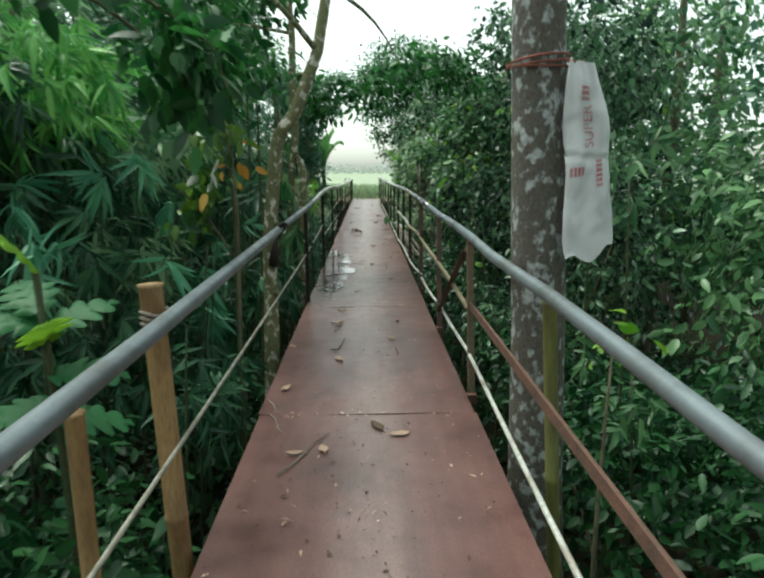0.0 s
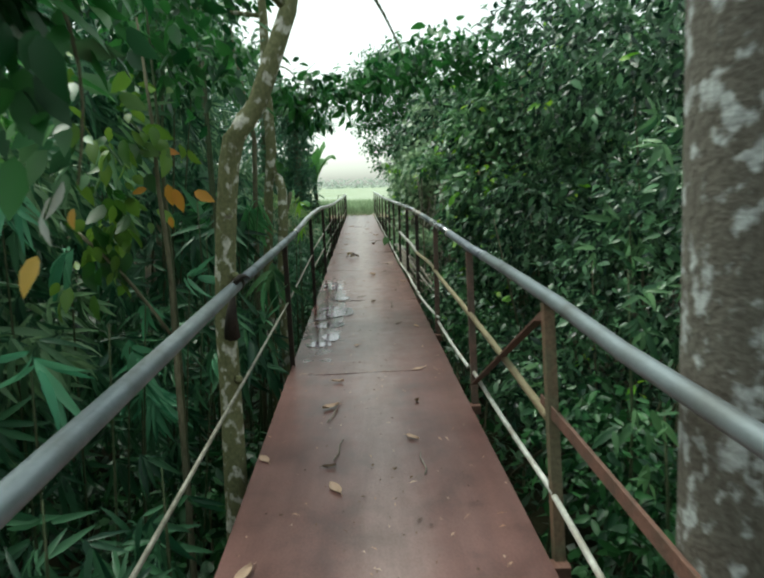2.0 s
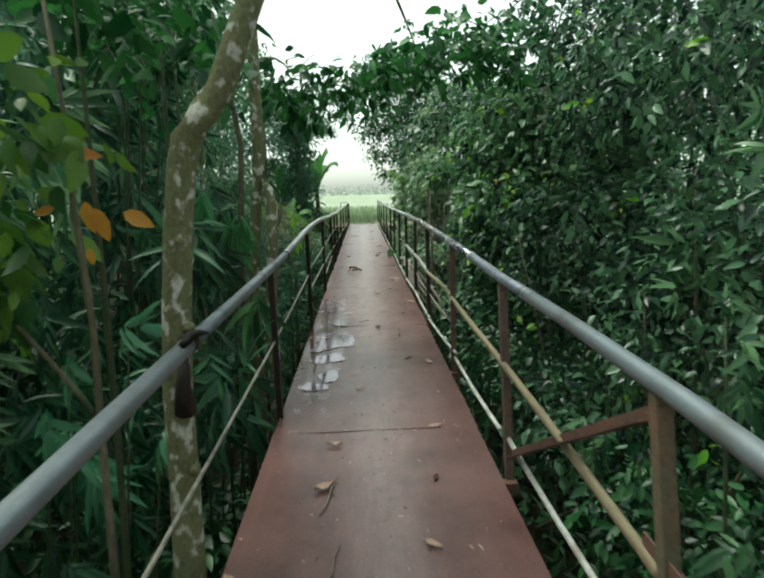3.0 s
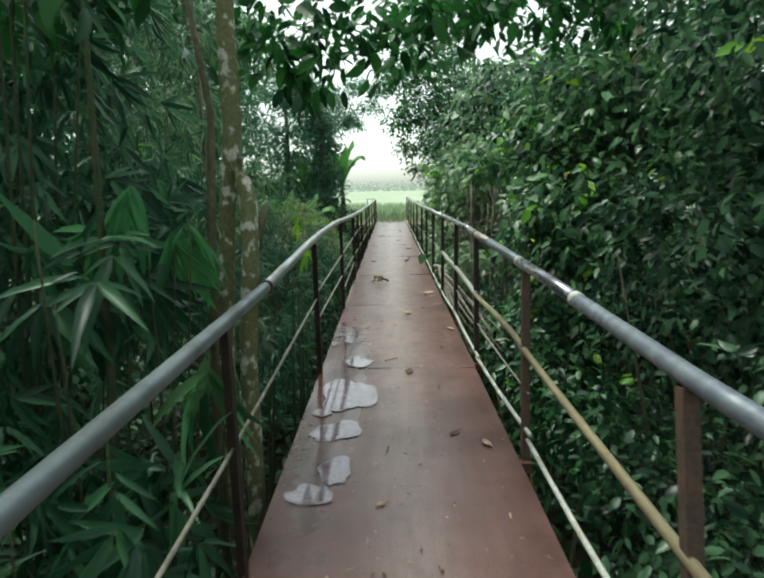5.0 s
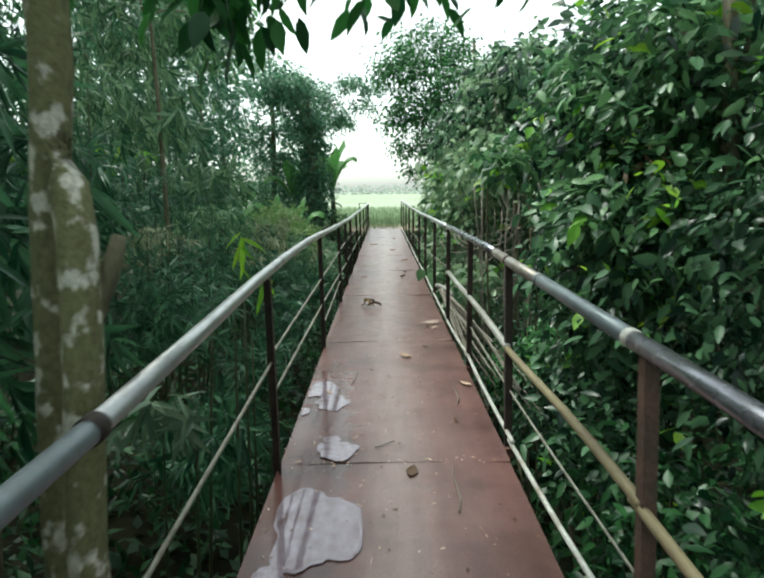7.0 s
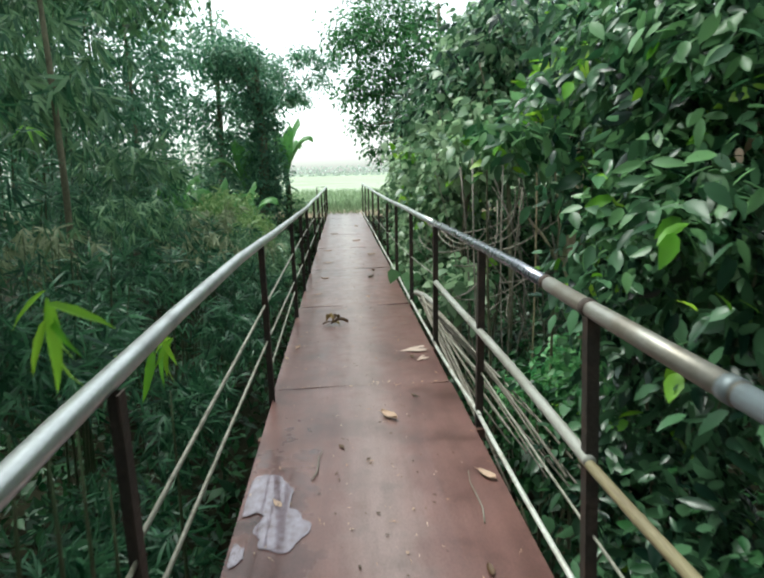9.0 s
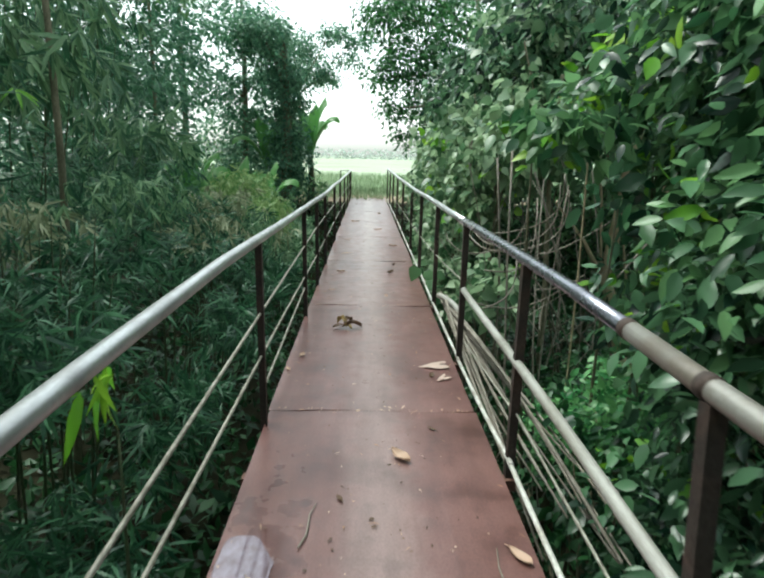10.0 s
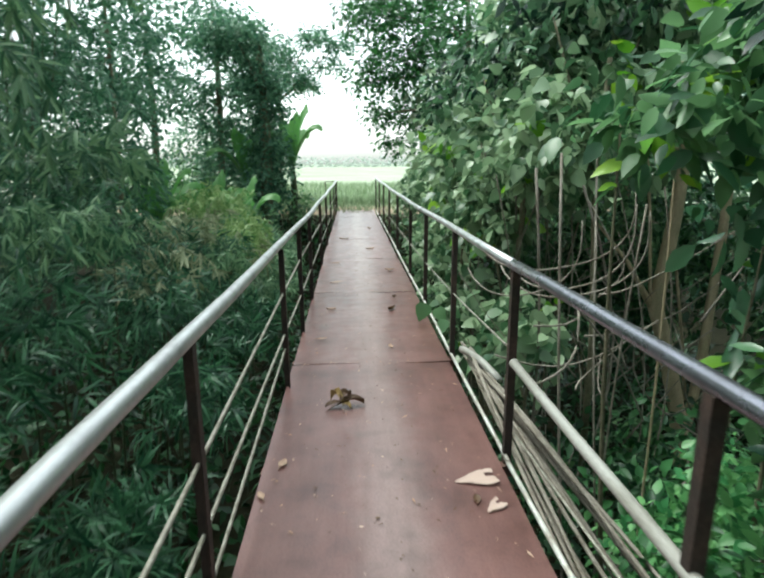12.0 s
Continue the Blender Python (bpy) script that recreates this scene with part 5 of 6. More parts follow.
part("vine", tube(bmesh.new(), bend((1.74, 12.95, -1.2), (1.72, 12.9, 2.2), (0.03, 0, 0), 9), 0.009, 6), M_BARK_PALE, vines, "straight pale vine")


def stick_bundle():
    t = thing("stick_bundle", "bundle of long dry sticks leaning against the bridge", "sticks")
    for k in range(15):
        f = k / 14
        a = (0.74 + 0.06 * rng.random(), 13.75 + 0.2 * rng.normal(), 0.08 + 0.1 * rng.random())
        b = (0.82 + 0.42 * f + 0.04 * rng.normal(), 10.9 + 0.5 * rng.normal(), -0.05 - 0.35 * rng.random())
        part("stick", tube(bmesh.new(), bend(a, b, (0.05 * rng.normal(), 0, 0.06 * rng.normal())), [q * (0.6 + 0.7 * rng.random()) for q in (0.014, 0.014, 0.013, 0.012, 0.011, 0.009, 0.007)], 6), M_STICK, t)
    part("stick", tube(bmesh.new(), bend((0.7, 13.85, 0.17), (0.86, 13.3, 0.12), (0, 0, 0.03)), 0.028, 8), M_BAMBOO, t, "thick pale stick end")


stick_bundle()


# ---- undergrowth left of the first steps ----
bush("low leafy undergrowth below the railing", [(-1.3, 2.0, -0.45, 0.5, 0.8, 0.4), (-1.9, 2.8, -0.4, 0.8, 1.0, 0.5), (-1.1, 5.4, -0.75, 0.5, 1.2, 0.35)], 300, 7, 0.11, L_SHADED, stem_count=3)
bush("dense dark undergrowth on the gully floor", [(-2.8, 7.6, -1.3, 1.2, 1.6, 0.5), (-3.8, 5.6, -0.9, 1.2, 1.8, 0.7), (-1.6, 6.2, -1.4, 0.7, 1.6, 0.4), (-4.2, 9.6, -0.7, 1.3, 1.8, 0.8)], 900, 7, 0.12, L_SHADED, stem_count=4)


# Added wall of dark leaves that blocks light coming from the left.
bush("dense shrubs added deep in the gully to screen light", [(-5.4, 2.6, 0.6, 0.8, 2.0, 1.7), (-5.7, 6.8, 0.8, 0.8, 2.2, 1.9), (-6.0, 11.4, 0.7, 0.8, 2.2, 1.7), (-3.6, 8.6, 0.2, 0.7, 1.2, 1.0)], 1500, 6, 0.2, L_SHADED, SIMPLE, 0.5, stem_count=8)


def lobed_leaf(bm, base, way, up, size):
    """A large leaf with four pairs of rounded lobes."""
    d, n = Vector(way).normalized(), Vector(up).normalized()
    s = d.cross(n).normalized()
    n = s.cross(d)
    k = 29
    mid = [bm.verts.new(Vector(base) + d * (i / k) * size - n * 0.25 * (i / k) ** 2 * size) for i in range(k + 1)]
    for sg in (-1, 1):
        prev = None
        for i in range(k + 1):
            u = i / k
            lobe = abs(math.sin(4.2 * math.pi * u + 0.3)) ** 0.6
            w = size * 0.4 * math.sin(math.pi * min(1, 0.1 + 0.88 * u)) ** 0.75 * (0.3 + 0.7 * lobe)
            e = bm.verts.new(mid[i].co + s * sg * w * 0.5 + d * 0.05 * size * lobe + n * 0.05 * size)
            v = bm.verts.new(mid[i].co + s * sg * w + d * 0.1 * size * lobe + n * (0.03 - 0.06 * lobe) * size)
            if prev:
                for q in (((mid[i - 1], mid[i], e, prev[0]), (prev[0], e, v, prev[1]))):
                    bm.faces.new(q if sg > 0 else q[::-1])
            prev = (e, v)


def breadfruit():
    t = thing("breadfruit_sapling", "young plant with large deeply lobed bright green leaves", "sapling")
    part("stem", tube(bmesh.new(), bend((-1.35, 2.3, ground_z(-1.35, 2.3) - 0.1), (-1.3, 2.3, 1.01), (0.05, 0, 0)), 0.015, 7), M_STEM, t)
    for k, (way, z, s) in enumerate((((0.3, -0.5, 0.55), 0.32, 0.34), ((-0.8, -0.1, 0.3), 0.4, 0.36), ((0.75, 0.1, 0.1), 0.2, 0.34), ((-0.5, 0.5, 0.4), 0.45, 0.36), ((0.5, 0.45, 0.35), 0.38, 0.34), ((-0.6, -0.5, -0.1), 0.1, 0.3), ((0.8, 0.6, -0.1), 0.0, 0.36), ((-0.15, -0.35, 0.6), 0.62, 0.34))):
        b2 = bmesh.new()
        lobed_leaf(b2, (-1.3, 2.3, z + 0.38), way, (0, -0.35, 1), s * 0.85)
        part("leaf", b2, L_YELLOW if k in (0, 7) else L_FRESH, t)


breadfruit()

# ---- farther growth that closes the place on both sides ----
def far_tree(x, y, h, blobs, n, size, material, label, r=0.14, per=7):
    t = thing("tree", label, "tree", "trees around the gully")
    part("trunk", tube(bmesh.new(), bend((x, y, ground_z(x, y) - 0.2), (x + 0.1, y, h), (0.12, 0, 0)), [r, r * 0.95, r * 0.9, r * 0.8, r * 0.7, r * 0.5, r * 0.3], 9), M_BARK_GREY, t)
    for b in blobs:
        stems(t, [(bend((x + 0.05, y, min(h * 0.75, b[2])), (b[0], b[1], b[2]), (0, 0, 0.15)), r * 0.4, 0.012)], M_BARK_GREY, "limb")
    crown("crown", blobs, n, per, size, material, t, SIMPLE, 0.45, 0.25, 0.5)
    return t


for k, (x, y) in enumerate(((-7.5, 1.5), (-8.0, 6.5), (-8.4, 12.0), (-8.6, 17.5), (-8.4, 23.0), (7.2, 0.5), (7.0, 6.0), (6.6, 11.5), (6.8, 17.0), (7.0, 22.5), (7.5, 27.5))):
    s = -1 if x < 0 else 1
    far_tree(x, y, 5.4 if s > 0 else 6.5, [(x - s * 0.4, y, 0.6, 1.7, 2.9, 1.7), (x, y + 0.6, 2.7, 2.0, 3.0, 1.5), (x - s * 0.2, y - 0.4, 4.2 if s > 0 else 5.6, 1.8, 2.4, 1.1)], 520, 0.24, L_FAR_HAZED if s > 0 else (L_CANOPY, L_FAR_HAZED, L_GLOSSY)[k % 3], "leafy tree on the far side of the gully")
for x, y, h in ((-5.2, 22.5, 7.0), (-6.4, 20.0, 8.0), (-7.6, 26.5, 8.0)):
    far_tree(x, y, h, [(x, y, 1.4, 1.3, 2.0, 1.3), (x + 0.2, y, 3.6, 1.6, 2.2, 1.3), (x, y + 0.3, h - 1.0, 1.8, 2.2, 1.3)], 1100, 0.17, L_BROAD if h < 7 else L_FAR_HAZED, "leafy tree standing behind the bamboo", 0.06)
far_tree(-3.3, 14.2, 5.2, [(-3.4, 14.0, 5.2, 1.3, 1.8, 0.8), (-3.2, 17.6, 4.6, 1.1, 1.6, 0.7)], 460, 0.17, L_BROAD, "leafy tree arching over the bamboo thicket", 0.045)
far_tree(-2.9, 9.6, 4.8, [(-2.7, 9.6, 3.9, 0.9, 1.2, 0.6)], 180, 0.16, L_CANOPY, "leafy tree arching over the bamboo thicket", 0.04)
far_tree(-4.4, 29.0, 7.0, [(-4.1, 28.6, 1.2, 1.1, 1.2, 1.2), (-4.2, 28.6, 3.4, 1.2, 1.2, 1.3), (-4.2, 28.6, 5.6, 1.4, 1.3, 1.1)], 900, 0.18, L_FAR_HAZED, "leafy tree standing on the far bank", 0.12)
far_tree(-3.5, 31.5, 6.5, [(-3.4, 31.5, 2.4, 0.8, 1.0, 1.2), (-3.6, 31.5, 4.6, 1.0, 1.0, 1.2)], 420, 0.18, L_FAR_HAZED, "leafy tree standing on the far bank", 0.1)
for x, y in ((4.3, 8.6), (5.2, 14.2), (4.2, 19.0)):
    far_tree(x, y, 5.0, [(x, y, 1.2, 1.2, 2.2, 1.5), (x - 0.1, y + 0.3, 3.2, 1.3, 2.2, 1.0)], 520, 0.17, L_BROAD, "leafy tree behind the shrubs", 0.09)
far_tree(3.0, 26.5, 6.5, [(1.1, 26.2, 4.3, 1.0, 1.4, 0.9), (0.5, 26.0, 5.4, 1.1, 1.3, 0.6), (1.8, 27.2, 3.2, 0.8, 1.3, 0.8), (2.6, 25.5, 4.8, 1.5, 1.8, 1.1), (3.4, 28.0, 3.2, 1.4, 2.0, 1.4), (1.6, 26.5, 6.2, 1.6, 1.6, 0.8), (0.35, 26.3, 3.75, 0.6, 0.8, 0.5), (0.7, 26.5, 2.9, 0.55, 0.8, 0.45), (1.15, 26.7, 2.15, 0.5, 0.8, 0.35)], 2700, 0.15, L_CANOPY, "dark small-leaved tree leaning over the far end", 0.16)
far_tree(-2.75, 27.2, 4.9, [(-2.75, 27.2, 0.8, 0.55, 0.6, 1.0), (-2.75, 27.2, 2.3, 0.5, 0.5, 1.0), (-2.8, 27.2, 3.8, 0.6, 0.6, 0.8), (-3.3, 27.0, 5.0, 1.1, 1.0, 0.6), (-2.25, 27.3, 1.4, 0.4, 0.5, 1.2), (-2.3, 27.3, 3.4, 0.45, 0.5, 0.9)], 1500, 0.15, L_FAR_HAZED, "ivy-wrapped dark tree near the far bank", 0.2)
far_tree(-6.0, 27.5, 6.0, [(-5.8, 27.0, 3.6, 1.6, 1.8, 1.1), (-5.4, 26.4, 5.2, 1.6, 1.6, 0.8)], 420, 0.18, L_FAR_HAZED, "haze-pale leafy tree near the far bank", 0.12)
far_tree(-3.1, 34.0, 5.2, [(-2.3, 34.0, 4.9, 0.9, 1.0, 0.5), (-3.2, 34.4, 5.8, 1.3, 1.2, 0.7), (-1.6, 34.0, 6.4, 0.8, 0.8, 0.4), (-1.75, 34.0, 4.6, 0.6, 0.6, 0.35), (-0.9, 34.2, 5.4, 0.7, 0.6, 0.35), (-0.4, 34.2, 6.2, 0.8, 0.6, 0.4)], 900, 0.16, L_FAR_HAZED, "slender hazy tree at the edge of the field", 0.08)
for x, y in ((-3.0, -4.5), (0.0, -7.0), (3.2, -4.5), (-5.5, -2.5), (5.5, -2.5)):
    far_tree(x, y, 6.0, [(x, y, 1.6, 1.9, 1.6, 1.6), (x, y, 4.2, 2.2, 2.0, 1.5)], 330, 0.26, L_CANOPY, "leafy tree behind the start of the bridge")


def banana(x, y, h, n):
    t = thing("banana_plant", "banana plant with long arching torn leaves", "banana plant", "banana plants on the far bank")
    z = ground_z(x, y)
    part("trunk", tube(bmesh.new(), bend((x, y, z - 0.1), (x, y, z + h * 0.4), (0.04, 0, 0)), [0.13, 0.12, 0.115, 0.11, 0.1, 0.085, 0.06], 10), M_STEM, t)
    for k in range(n):
        a = k * 2.4 + x * 3
        bm = bmesh.new()
        out = (0.22, 0.42, 0.3, 0.52)[k % 4]
        w, L = 0.17 + 0.1 * rng.random(), h * (0.5 + 0.2 * rng.random())
        d = Vector((math.cos(a), math.sin(a), 0))
        s = Vector((-d.y, d.x, 0))
        rows = []
        for i in range(11):
            u = i / 10
            c = Vector((x, y, z + h * 0.38)) + d * L * out * u + Vector((0, 0, L * (1.25 * u - (0.35 + out) * u * u)))
            q = w * math.sin(math.pi * (0.05 + 0.9 * u)) ** 0.6 * (0.75 if i % 3 == 2 else 1.0)
            rows.append([bm.verts.new(c + s * q * e + Vector((0, 0, -0.08 * abs(e) * (1 + u) + 0.04 * noise.noise((k, i * 1.3, e))))) for e in (-1, -0.4, 0, 0.4, 1)])
        for u, v in zip(rows, rows[1:]):
            for i in range(4):
                bm.faces.new((u[i], u[i + 1], v[i + 1], v[i]))
        part("leaf", bm, L_BANANA, t)


banana(-4.8, 24.0, 4.2, 8)
banana(-3.8, 25.2, 3.8, 7)
banana(-2.0, 28.7, 4.6, 9)
banana(-2.7, 28.8, 3.6, 8)
banana(-3.3, 27.9, 4.4, 8)
banana(-2.95, 24.2, 3.9, 8)
banana(-5.4, 25.5, 3.4, 8)


# ---- far bank and field ----
def grass(name, label, n, x0, x1, y0, y1, h, material, zbase=None):
    P = np.stack([x0 + (x1 - x0) * rng.random(n), y0 + (y1 - y0) * rng.random(n) ** 1.5, np.zeros(n)], 1)
    P[:, 2] = [ground_z(a, b) for a, b in P[:, :2]]
    D = rng.normal(size=(n, 3)) * 0.3 + np.array((0, 0, 1.0))
    N = rng.normal(size=(n, 3)) + np.array((0, -0.5, 0))
    L = h * (0.5 + 0.8 * rng.random(n))
    ob = leaves(name, P, D, N, L, L * 0.06 + 0.012, SIMPLE, material)
    return tagged(ob, label, "grass", kind="stuff")


grass("field_grass", "tall pale green field grass beyond the path", 16000, -14, 14, 32.8, 60, 0.5, L_GRASS)
grass("bank_grass", "short green grass along the far bank", 5000, -7, 7, 28.0, 33.4, 0.22, L_GRASS)
n = 34000
P = np.stack([rng.uniform(-6, 6, n), rng.uniform(0, 28.5, n), np.zeros(n)], 1)
P = P[np.abs(P[:, 0]) > 0.2]
P[:, 2] = [ground_z(a, b) + 0.02 + 0.3 * q for (a, b), q in zip(P[:, :2], rng.random(len(P)) ** 2)]
n = len(P)
tagged(leaves("ground_cover", P, rng.normal(size=(n, 3)) + np.array((0, 0, 0.5)), rng.normal(size=(n, 3)) * 0.4 + np.array((0, 0, 1)), 0.1 + 0.16 * rng.random(n), 0.05 + 0.07 * rng.random(n), SIMPLE, L_SHADED), "low leafy ground cover on the gully floor", "plants", kind="stuff")
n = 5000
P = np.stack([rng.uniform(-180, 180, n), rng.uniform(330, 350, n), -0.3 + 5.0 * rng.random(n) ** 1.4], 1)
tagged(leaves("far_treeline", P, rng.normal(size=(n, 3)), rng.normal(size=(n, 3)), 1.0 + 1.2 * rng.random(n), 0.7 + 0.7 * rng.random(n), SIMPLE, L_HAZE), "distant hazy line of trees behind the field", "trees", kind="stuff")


# ---- puddles on the deck ----
M_WATER, wn_, wl_, wb_ = blank("sky_tinted_water_film")
w_noise, w_bump, w_ramp = wn_.new("ShaderNodeTexNoise"), wn_.new("ShaderNodeBump"), wn_.new("ShaderNodeValToRGB")
w_noise.inputs["Scale"].default_value, w_noise.inputs["Detail"].default_value = 6, 3
w_ramp.color_ramp.elements[0].position, w_ramp.color_ramp.elements[1].position = 0.3, 0.7
# Lavender of the reflected sky is mixed into the base colour.
w_ramp.color_ramp.elements[0].color, w_ramp.color_ramp.elements[1].color = (0.12, 0.085, 0.09, 1), (0.25, 0.21, 0.26, 1)
wl_.new(w_noise.outputs[0], w_ramp.inputs[0])
wl_.new(w_ramp.outputs[0], wb_.inputs["Base Color"])
wb_.inputs["Roughness"].default_value = 0.06
wb_.inputs["Specular Tint"].default_value = (0.95, 0.9, 1.0, 1)
wb_.inputs["IOR"].default_value = 1.6
wb_.inputs["Specular IOR Level"].default_value = 0.8
w_bump.inputs["Strength"].default_value, w_bump.inputs["Distance"].default_value = 0.045, 0.01
wl_.new(w_noise.outputs[0], w_bump.inputs["Height"])
wl_.new(w_bump.outputs[0], wb_.inputs["Normal"])


def puddle(x, y, rx, ry, seed):
    bm = bmesh.new()
    rim, inner = [], []
    for k in range(72):
        a = k * math.tau / 72
        q = 1 + 0.4 * noise.noise((math.cos(a) * 1.3, math.sin(a) * 1.3, seed)) + 0.13 * noise.noise((math.cos(a) * 2.6, math.sin(a) * 2.6, seed)) + 0.03 * noise.noise((math.cos(a) * 8, math.sin(a) * 8, seed))
        px, py = max(XL + 0.012 + 0.002 * seed / 3.7, x + rx * q * math.cos(a)), y + ry * q * math.sin(a)
        rim.append(bm.verts.new((px, py, 0.0053 + seed * 0.00006)))
        inner.append(bm.verts.new((x + (px - x) * 0.93, y + (py - y) * 0.93, 0.0057 + seed * 0.00006)))
    for k in range(72):
        bm.faces.new((rim[k], rim[(k + 1) % 72], inner[(k + 1) % 72], inner[k]))
    bm.faces.new(inner)
    tagged(part("puddle", bm, M_WATER, smooth=False), "shallow rain puddle reflecting the sky on the plate", "puddle", "puddles on the deck")


for k, (x, y, rx, ry) in enumerate(((-0.34, 7.05, 0.09, 0.14), (-0.385, 7.56, 0.15, 0.15), (-0.353, 8.22, 0.19, 0.36), (-0.325, 8.98, 0.11, 0.13), (-0.59, 9.59, 0.04, 0.06), (-0.52, 10.02, 0.14, 0.17), (-0.42, 9.75, 0.13, 0.14), (-0.45, 6.8, 0.11, 0.1), (-0.36, 9.12, 0.05, 0.06), (-0.5, 7.85, 0.06, 0.07))):
    puddle(x, y, rx, ry, k * 3.7)


# ---- fallen leaves and twigs on the deck ----
def fallen(x, y, size, turn, curl, material, label):
    bm = bmesh.new()
    rows = []
    for i in range(7):
        u = i / 6
        w = size * 0.27 * math.sin(math.pi * (0.03 + 0.95 * u)) ** 0.9 * (0.85 + 0.4 * noise.noise((x * 7, y * 7, u * 3)))
        rows.append([bm.verts.new(((u - 0.5) * size, e * w, 0.007 + curl * size * (abs(e) ** 2 * 0.6 + (2 * u - 1) ** 2 * 0.35) + 0.004 * noise.noise((u * 5, e * 3, x * 9)))) for e in (-1, -0.5, 0, 0.5, 1)])
    for a, b in zip(rows, rows[1:]):
        for i in range(4):
            bm.faces.new((a[i], a[i + 1], b[i + 1], b[i]))
    ob = part("fallen_leaf", bm, material)
    ob.location, ob.rotation_euler = (x, y, 0), (0, 0, turn)
    part("stalk", tube(bmesh.new(), [(-0.5 * size, 0, 0.012 + curl * size * 0.3), (-0.75 * size, 0.03 * size, 0.009)], 0.0015, 5), material, ob)
    tagged(ob, label, "leaf", "fallen leaves on the deck")


DRY, BRN = "pale dry curled leaf lying on the deck", "dark brown rotting leaf lying on the deck"
for x, y, s, m in ((0.18, 2.92, 0.12, 0), (0.22, 4.73, 0.09, 0), (-0.52, 3.6, 0.11, 0), (-0.2, 4.21, 0.12, 0), (-0.24, 4.43, 0.07, 1), (-0.36, 2.71, 0.09, 0), (-0.22, 2.76, 0.09, 0), (0.06, 3.02, 0.13, 1), (-0.1, 6.71, 0.07, 0), (-0.24, 5.75, 0.09, 0), (0.38, 5.98, 0.1, 0),
                   (-0.27, 5.25, 0.12, 0), (-0.59, 4.55, 0.1, 0), (0.15, 10.87, 0.15, 0), (0.58, 10.1, 0.12, 0), (0.44, 12.05, 0.08, 1), (0.19, 14.46, 0.09, 0), (0.29, 15.8, 0.15, 1), (0.36, 16.4, 0.12, 1),
                   (-0.38, 15.82, 0.11, 0), (-0.36, 17.35, 0.17, 0), (-0.43, 14.73, 0.09, 0), (-0.53, 12.45, 0.09, 0), (-0.6, 12.14, 0.07, 0), (0.2, 20.5, 0.16, 0), (-0.3, 22.0, 0.18, 0), (0.3, 24.0, 0.16, 0), (-0.45, 9.95, 0.07, 0), (0.33, 7.5, 0.1, 1), (0.5, 7.35, 0.09, 0),
                   (0.42, 9.4, 0.07, 1), (0.1, 8.7, 0.12, 1), (-0.15, 10.5, 0.06, 1), (0.35, 11.2, 0.06, 1), (0.3, 5.3, 0.06, 1), (-0.4, 18.9, 0.15, 0), (0.42, 18.2, 0.13, 0)):
    fallen(x, y, s, rng.random() * math.tau, 0.03 + 0.22 * rng.random(), (M_DRYLEAF, M_BROWNLEAF)[m], (DRY, BRN)[m])


def curled_leaf(x, y):
    """A rotted leaf that has curled up on its ribs, with a torn tan lobe."""
    ob = thing("curled_leaf", "dark curled dead leaf with torn tan lobes on the deck", "leaf", "fallen leaves on the deck")
    for k, (turn, size, tilt, m) in enumerate(((0.1, 0.18, 0.36, M_BROWNLEAF), (2.3, 0.13, 0.8, M_DRYTAN), (-0.9, 0.12, 0.3, M_DRYTAN), (3.6, 0.14, 0.2, M_BROWNLEAF), (0.9, 0.12, 0.7, M_BROWNLEAF))):
        bm = bmesh.new()
        rows = []
        for i in range(8):
            u = i / 7
            w = size * 0.24 * math.sin(math.pi * (0.05 + 0.92 * u)) ** 0.8 * (0.8 + 0.5 * noise.noise((k * 3.1, u * 4, 2)))
            c = Vector((math.cos(turn), math.sin(turn), 0)) * (u - 0.15) * size
            side = Vector((-math.sin(turn), math.cos(turn), 0))
            rows.append([bm.verts.new(Vector((x, y, 0.009 + 0.004 * k)) + c + side * e * w + Vector((0, 0, tilt * size * (math.sin(math.pi * u) * 0.6 + 0.4 * e * e * (0.4 + u))))) for e in (-1, -0.5, 0, 0.5, 1)])
        for a, b in zip(rows, rows[1:]):
            for i in range(4):
                bm.faces.new((a[i], a[i + 1], b[i + 1], b[i]))
        part("lobe", bm, m, ob, "" if m is M_BROWNLEAF else "tan dry lobe")
    part("stalk", tube(bmesh.new(), [(x - 0.02, y, 0.02), (x - 0.08, y - 0.05, 0.009), (x - 0.1, y - 0.1, 0.008)], 0.002, 5), M_BROWNLEAF, ob)


curled_leaf(-0.225, 13.2)


def broad_dry_leaf(x, y, size, turn):
    """A flat three-cornered dry leaf with a small tear."""
    bm = bmesh.new()
    rows = []
    for i in range(10):
        u = i / 9
        w = size * 0.5 * (u ** 0.8) * (1 if u < 0.8 else 1 - 1.6 * (u - 0.8)) * (1 + 0.25 * noise.noise((x, y, u * 6)))
        rows.append([bm.verts.new(((u - 0.5) * size * 1.15, e * w, 0.009 + 0.012 * abs(e) ** 1.5 * u + 0.006 * noise.noise((u * 4, e * 2, x)))) for e in (-1, -0.6, -0.2, 0.2, 0.6, 1)])
    for j, (a, b) in enumerate(zip(rows, rows[1:])):
        for i in range(5):
            if (j, i) not in ((7, 3), (8, 3)):
                bm.faces.new((a[i], a[i + 1], b[i + 1], b[i]))
    ob = part("fallen_leaf", bm, M_PALELEAF)
    ob.location, ob.rotation_euler = (x, y, 0), (0, 0, turn)
    tagged(ob, "broad pale torn dry leaf lying flat on the deck", "leaf", "fallen leaves on the deck")


broad_dry_leaf(0.47, 12.23, 0.19, 0.15)
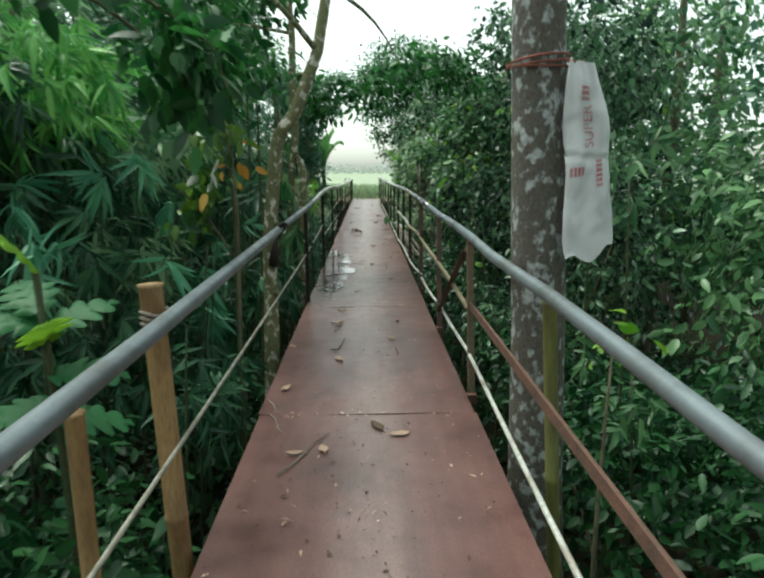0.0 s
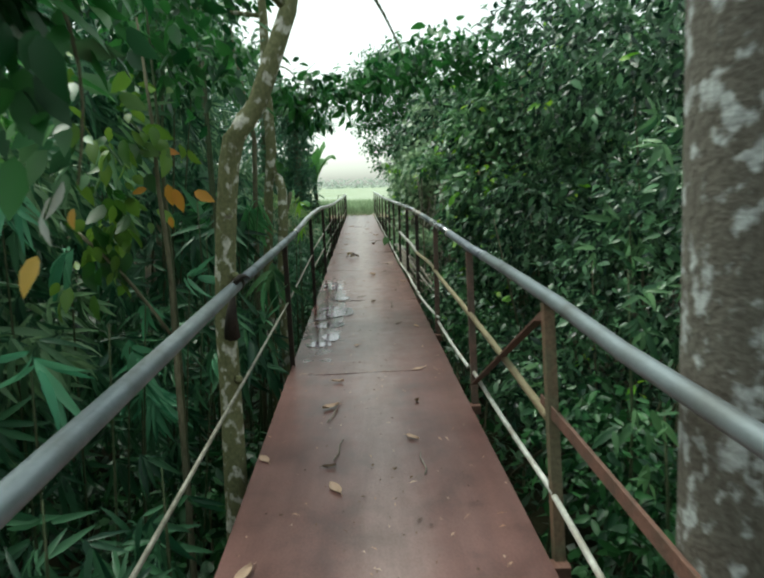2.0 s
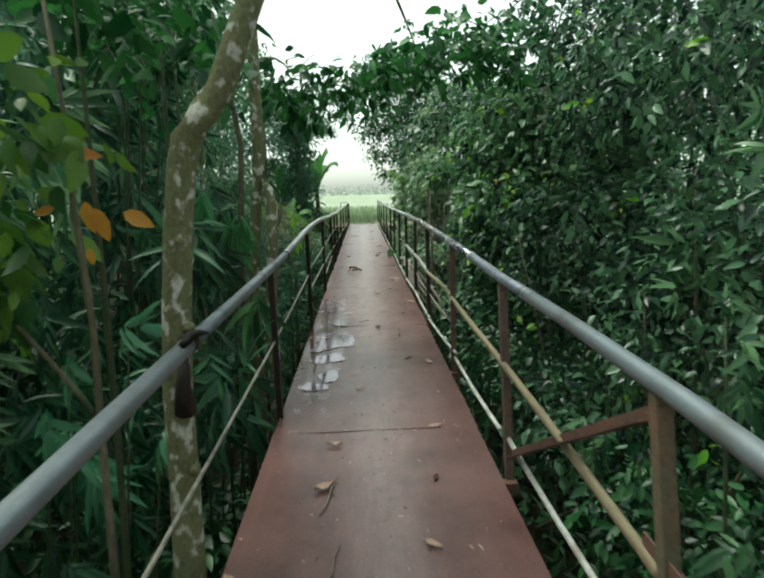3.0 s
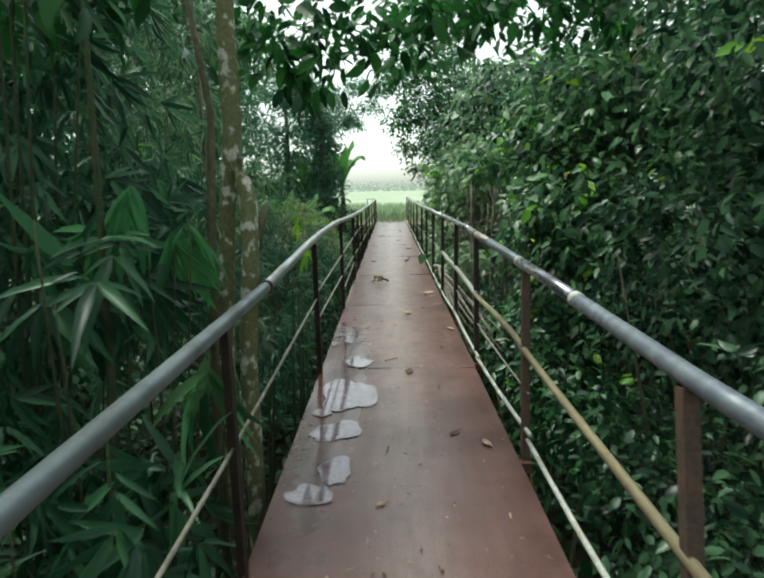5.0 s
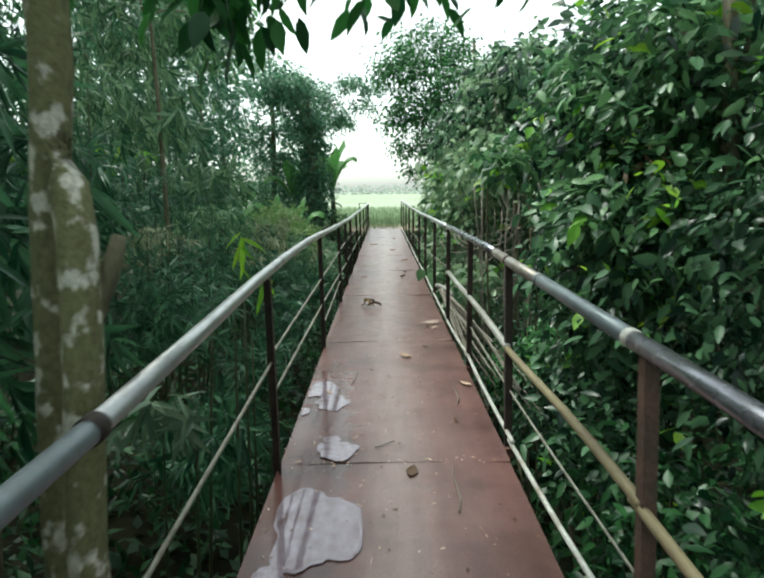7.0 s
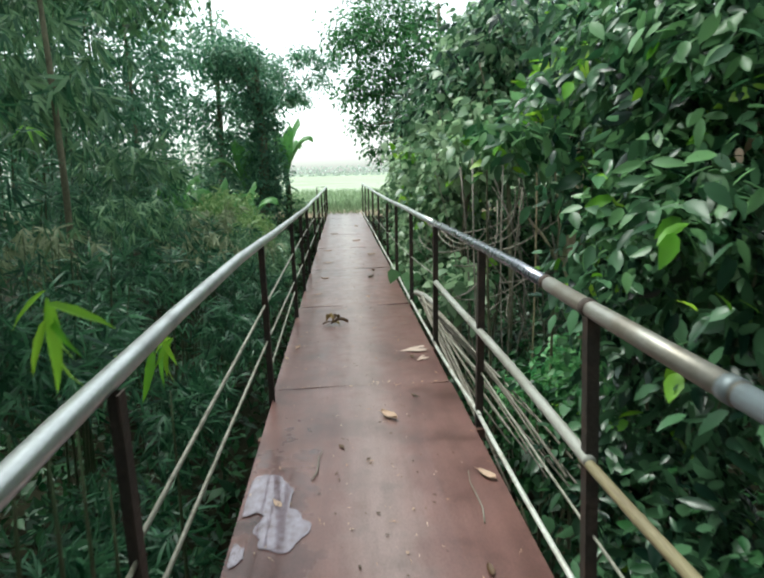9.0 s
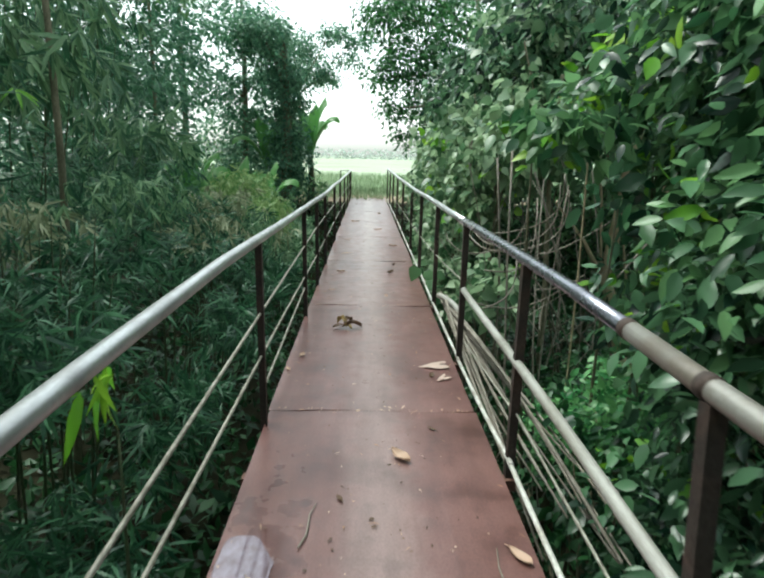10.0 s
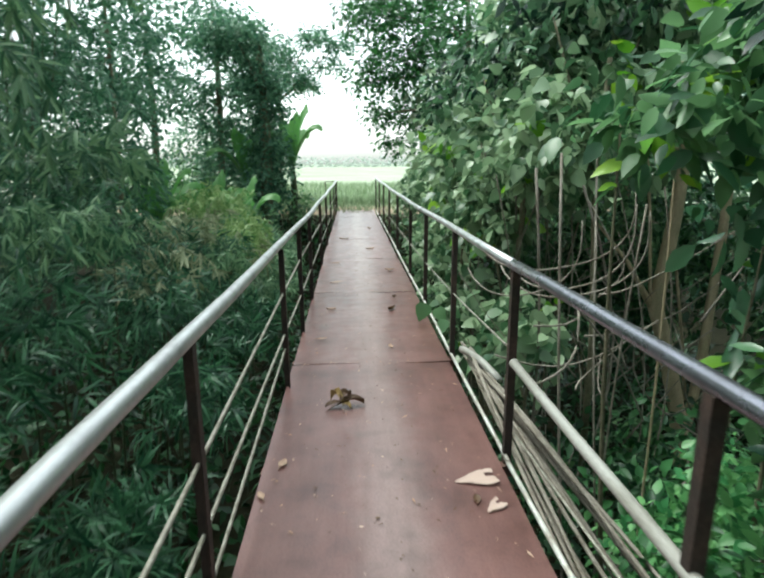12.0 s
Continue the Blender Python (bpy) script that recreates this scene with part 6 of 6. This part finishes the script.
broad_dry_leaf(0.51, 11.98, 0.1, 0.7)


def twig(a, b, r=0.004):
    z = 0.006 + r
    m = [(a[0] + (b[0] - a[0]) * f + 0.012 * math.sin(f * 6), a[1] + (b[1] - a[1]) * f, z) for f in (0, 0.25, 0.5, 0.75, 1)]
    tagged(part("twig", tube(bmesh.new(), m, [r, r, r, r * 0.8, r * 0.5], 6), M_STICK), "thin dry twig lying on the deck", "twig", "twigs on the deck")


for a, b in (((-0.28, 5.0), (-0.2, 5.35)), ((-0.22, 4.5), (-0.17, 4.75)), ((-0.42, 2.5), (-0.2, 2.95)), ((-0.56, 3.2), (-0.45, 2.95)), ((-0.3, 10.15), (-0.25, 10.45)), ((0.47, 9.7), (0.5, 10.15)), ((0.3, 8.3), (0.33, 8.75)), ((0.24, 4.3), (0.25, 4.55)), ((-0.1, 9.0), (0.02, 9.08)), ((-0.6, 3.4), (-0.5, 3.2))):
    twig(a, b)
n = 800
P = np.stack([rng.uniform(XL + 0.03, XR - 0.03, n), rng.uniform(1.5, 24, n), np.full(n, 0.0075)], 1)
a = rng.random(n) * math.tau
tagged(leaves("litter", P, np.stack([np.cos(a), np.sin(a), np.zeros(n)], 1), rng.normal(size=(n, 3)) * 0.12 + np.array((0, 0, 1)), 0.01 + 0.045 * rng.random(n) ** 2, 0.004 + 0.012 * rng.random(n) ** 2, SIMPLE, M_DRYLEAF), "small scattered dry leaf crumbs on the deck", "litter", kind="stuff")

n = 640
P = np.stack([np.clip(rng.normal(size=n) * 0.26, XL + 0.04, XR - 0.04), 1.5 + 18.5 * rng.random(n) ** 1.7, np.full(n, 0.0072)], 1)
a = rng.random(n) * math.tau
tagged(leaves("crumbs", P, np.stack([np.cos(a), np.sin(a), np.zeros(n)], 1), rng.normal(size=(n, 3)) * 0.12 + np.array((0, 0, 1)), 0.008 + 0.03 * rng.random(n) ** 2, 0.006 + 0.016 * rng.random(n) ** 2, SIMPLE, M_BROWNLEAF), "small dark rotted leaf crumbs trodden on the deck", "litter", kind="stuff")
n = 200
P = np.stack([rng.uniform(XL + 0.04, XR - 0.04, n), rng.choice(SEAMS[1:8], n) + rng.normal(size=n) * 0.018, np.full(n, 0.0078)], 1)
a = rng.random(n) * math.tau
tagged(leaves("seam_litter", P, np.stack([np.cos(a), np.sin(a), np.zeros(n)], 1), rng.normal(size=(n, 3)) * 0.12 + np.array((0, 0, 1)), 0.012 + 0.03 * rng.random(n) ** 2, 0.006 + 0.012 * rng.random(n) ** 2, SIMPLE, M_DRYLEAF), "pale dry crumbs gathered along the plate seams", "litter", kind="stuff")

# ---- long blades that reach over the deck's edge ----
hanging_hands("bamboo shoots with long broad green blades by the deck", ((-0.75, 6.62, 0.66), (-0.8, 6.42, 0.72)), leaf_material("long_green_blade", (0.06, 0.24, 0.1), (0.2, 0.48, 0.22), 0.36, 0.4), 0.38, 0.14, 6, 0.8, 1.5)
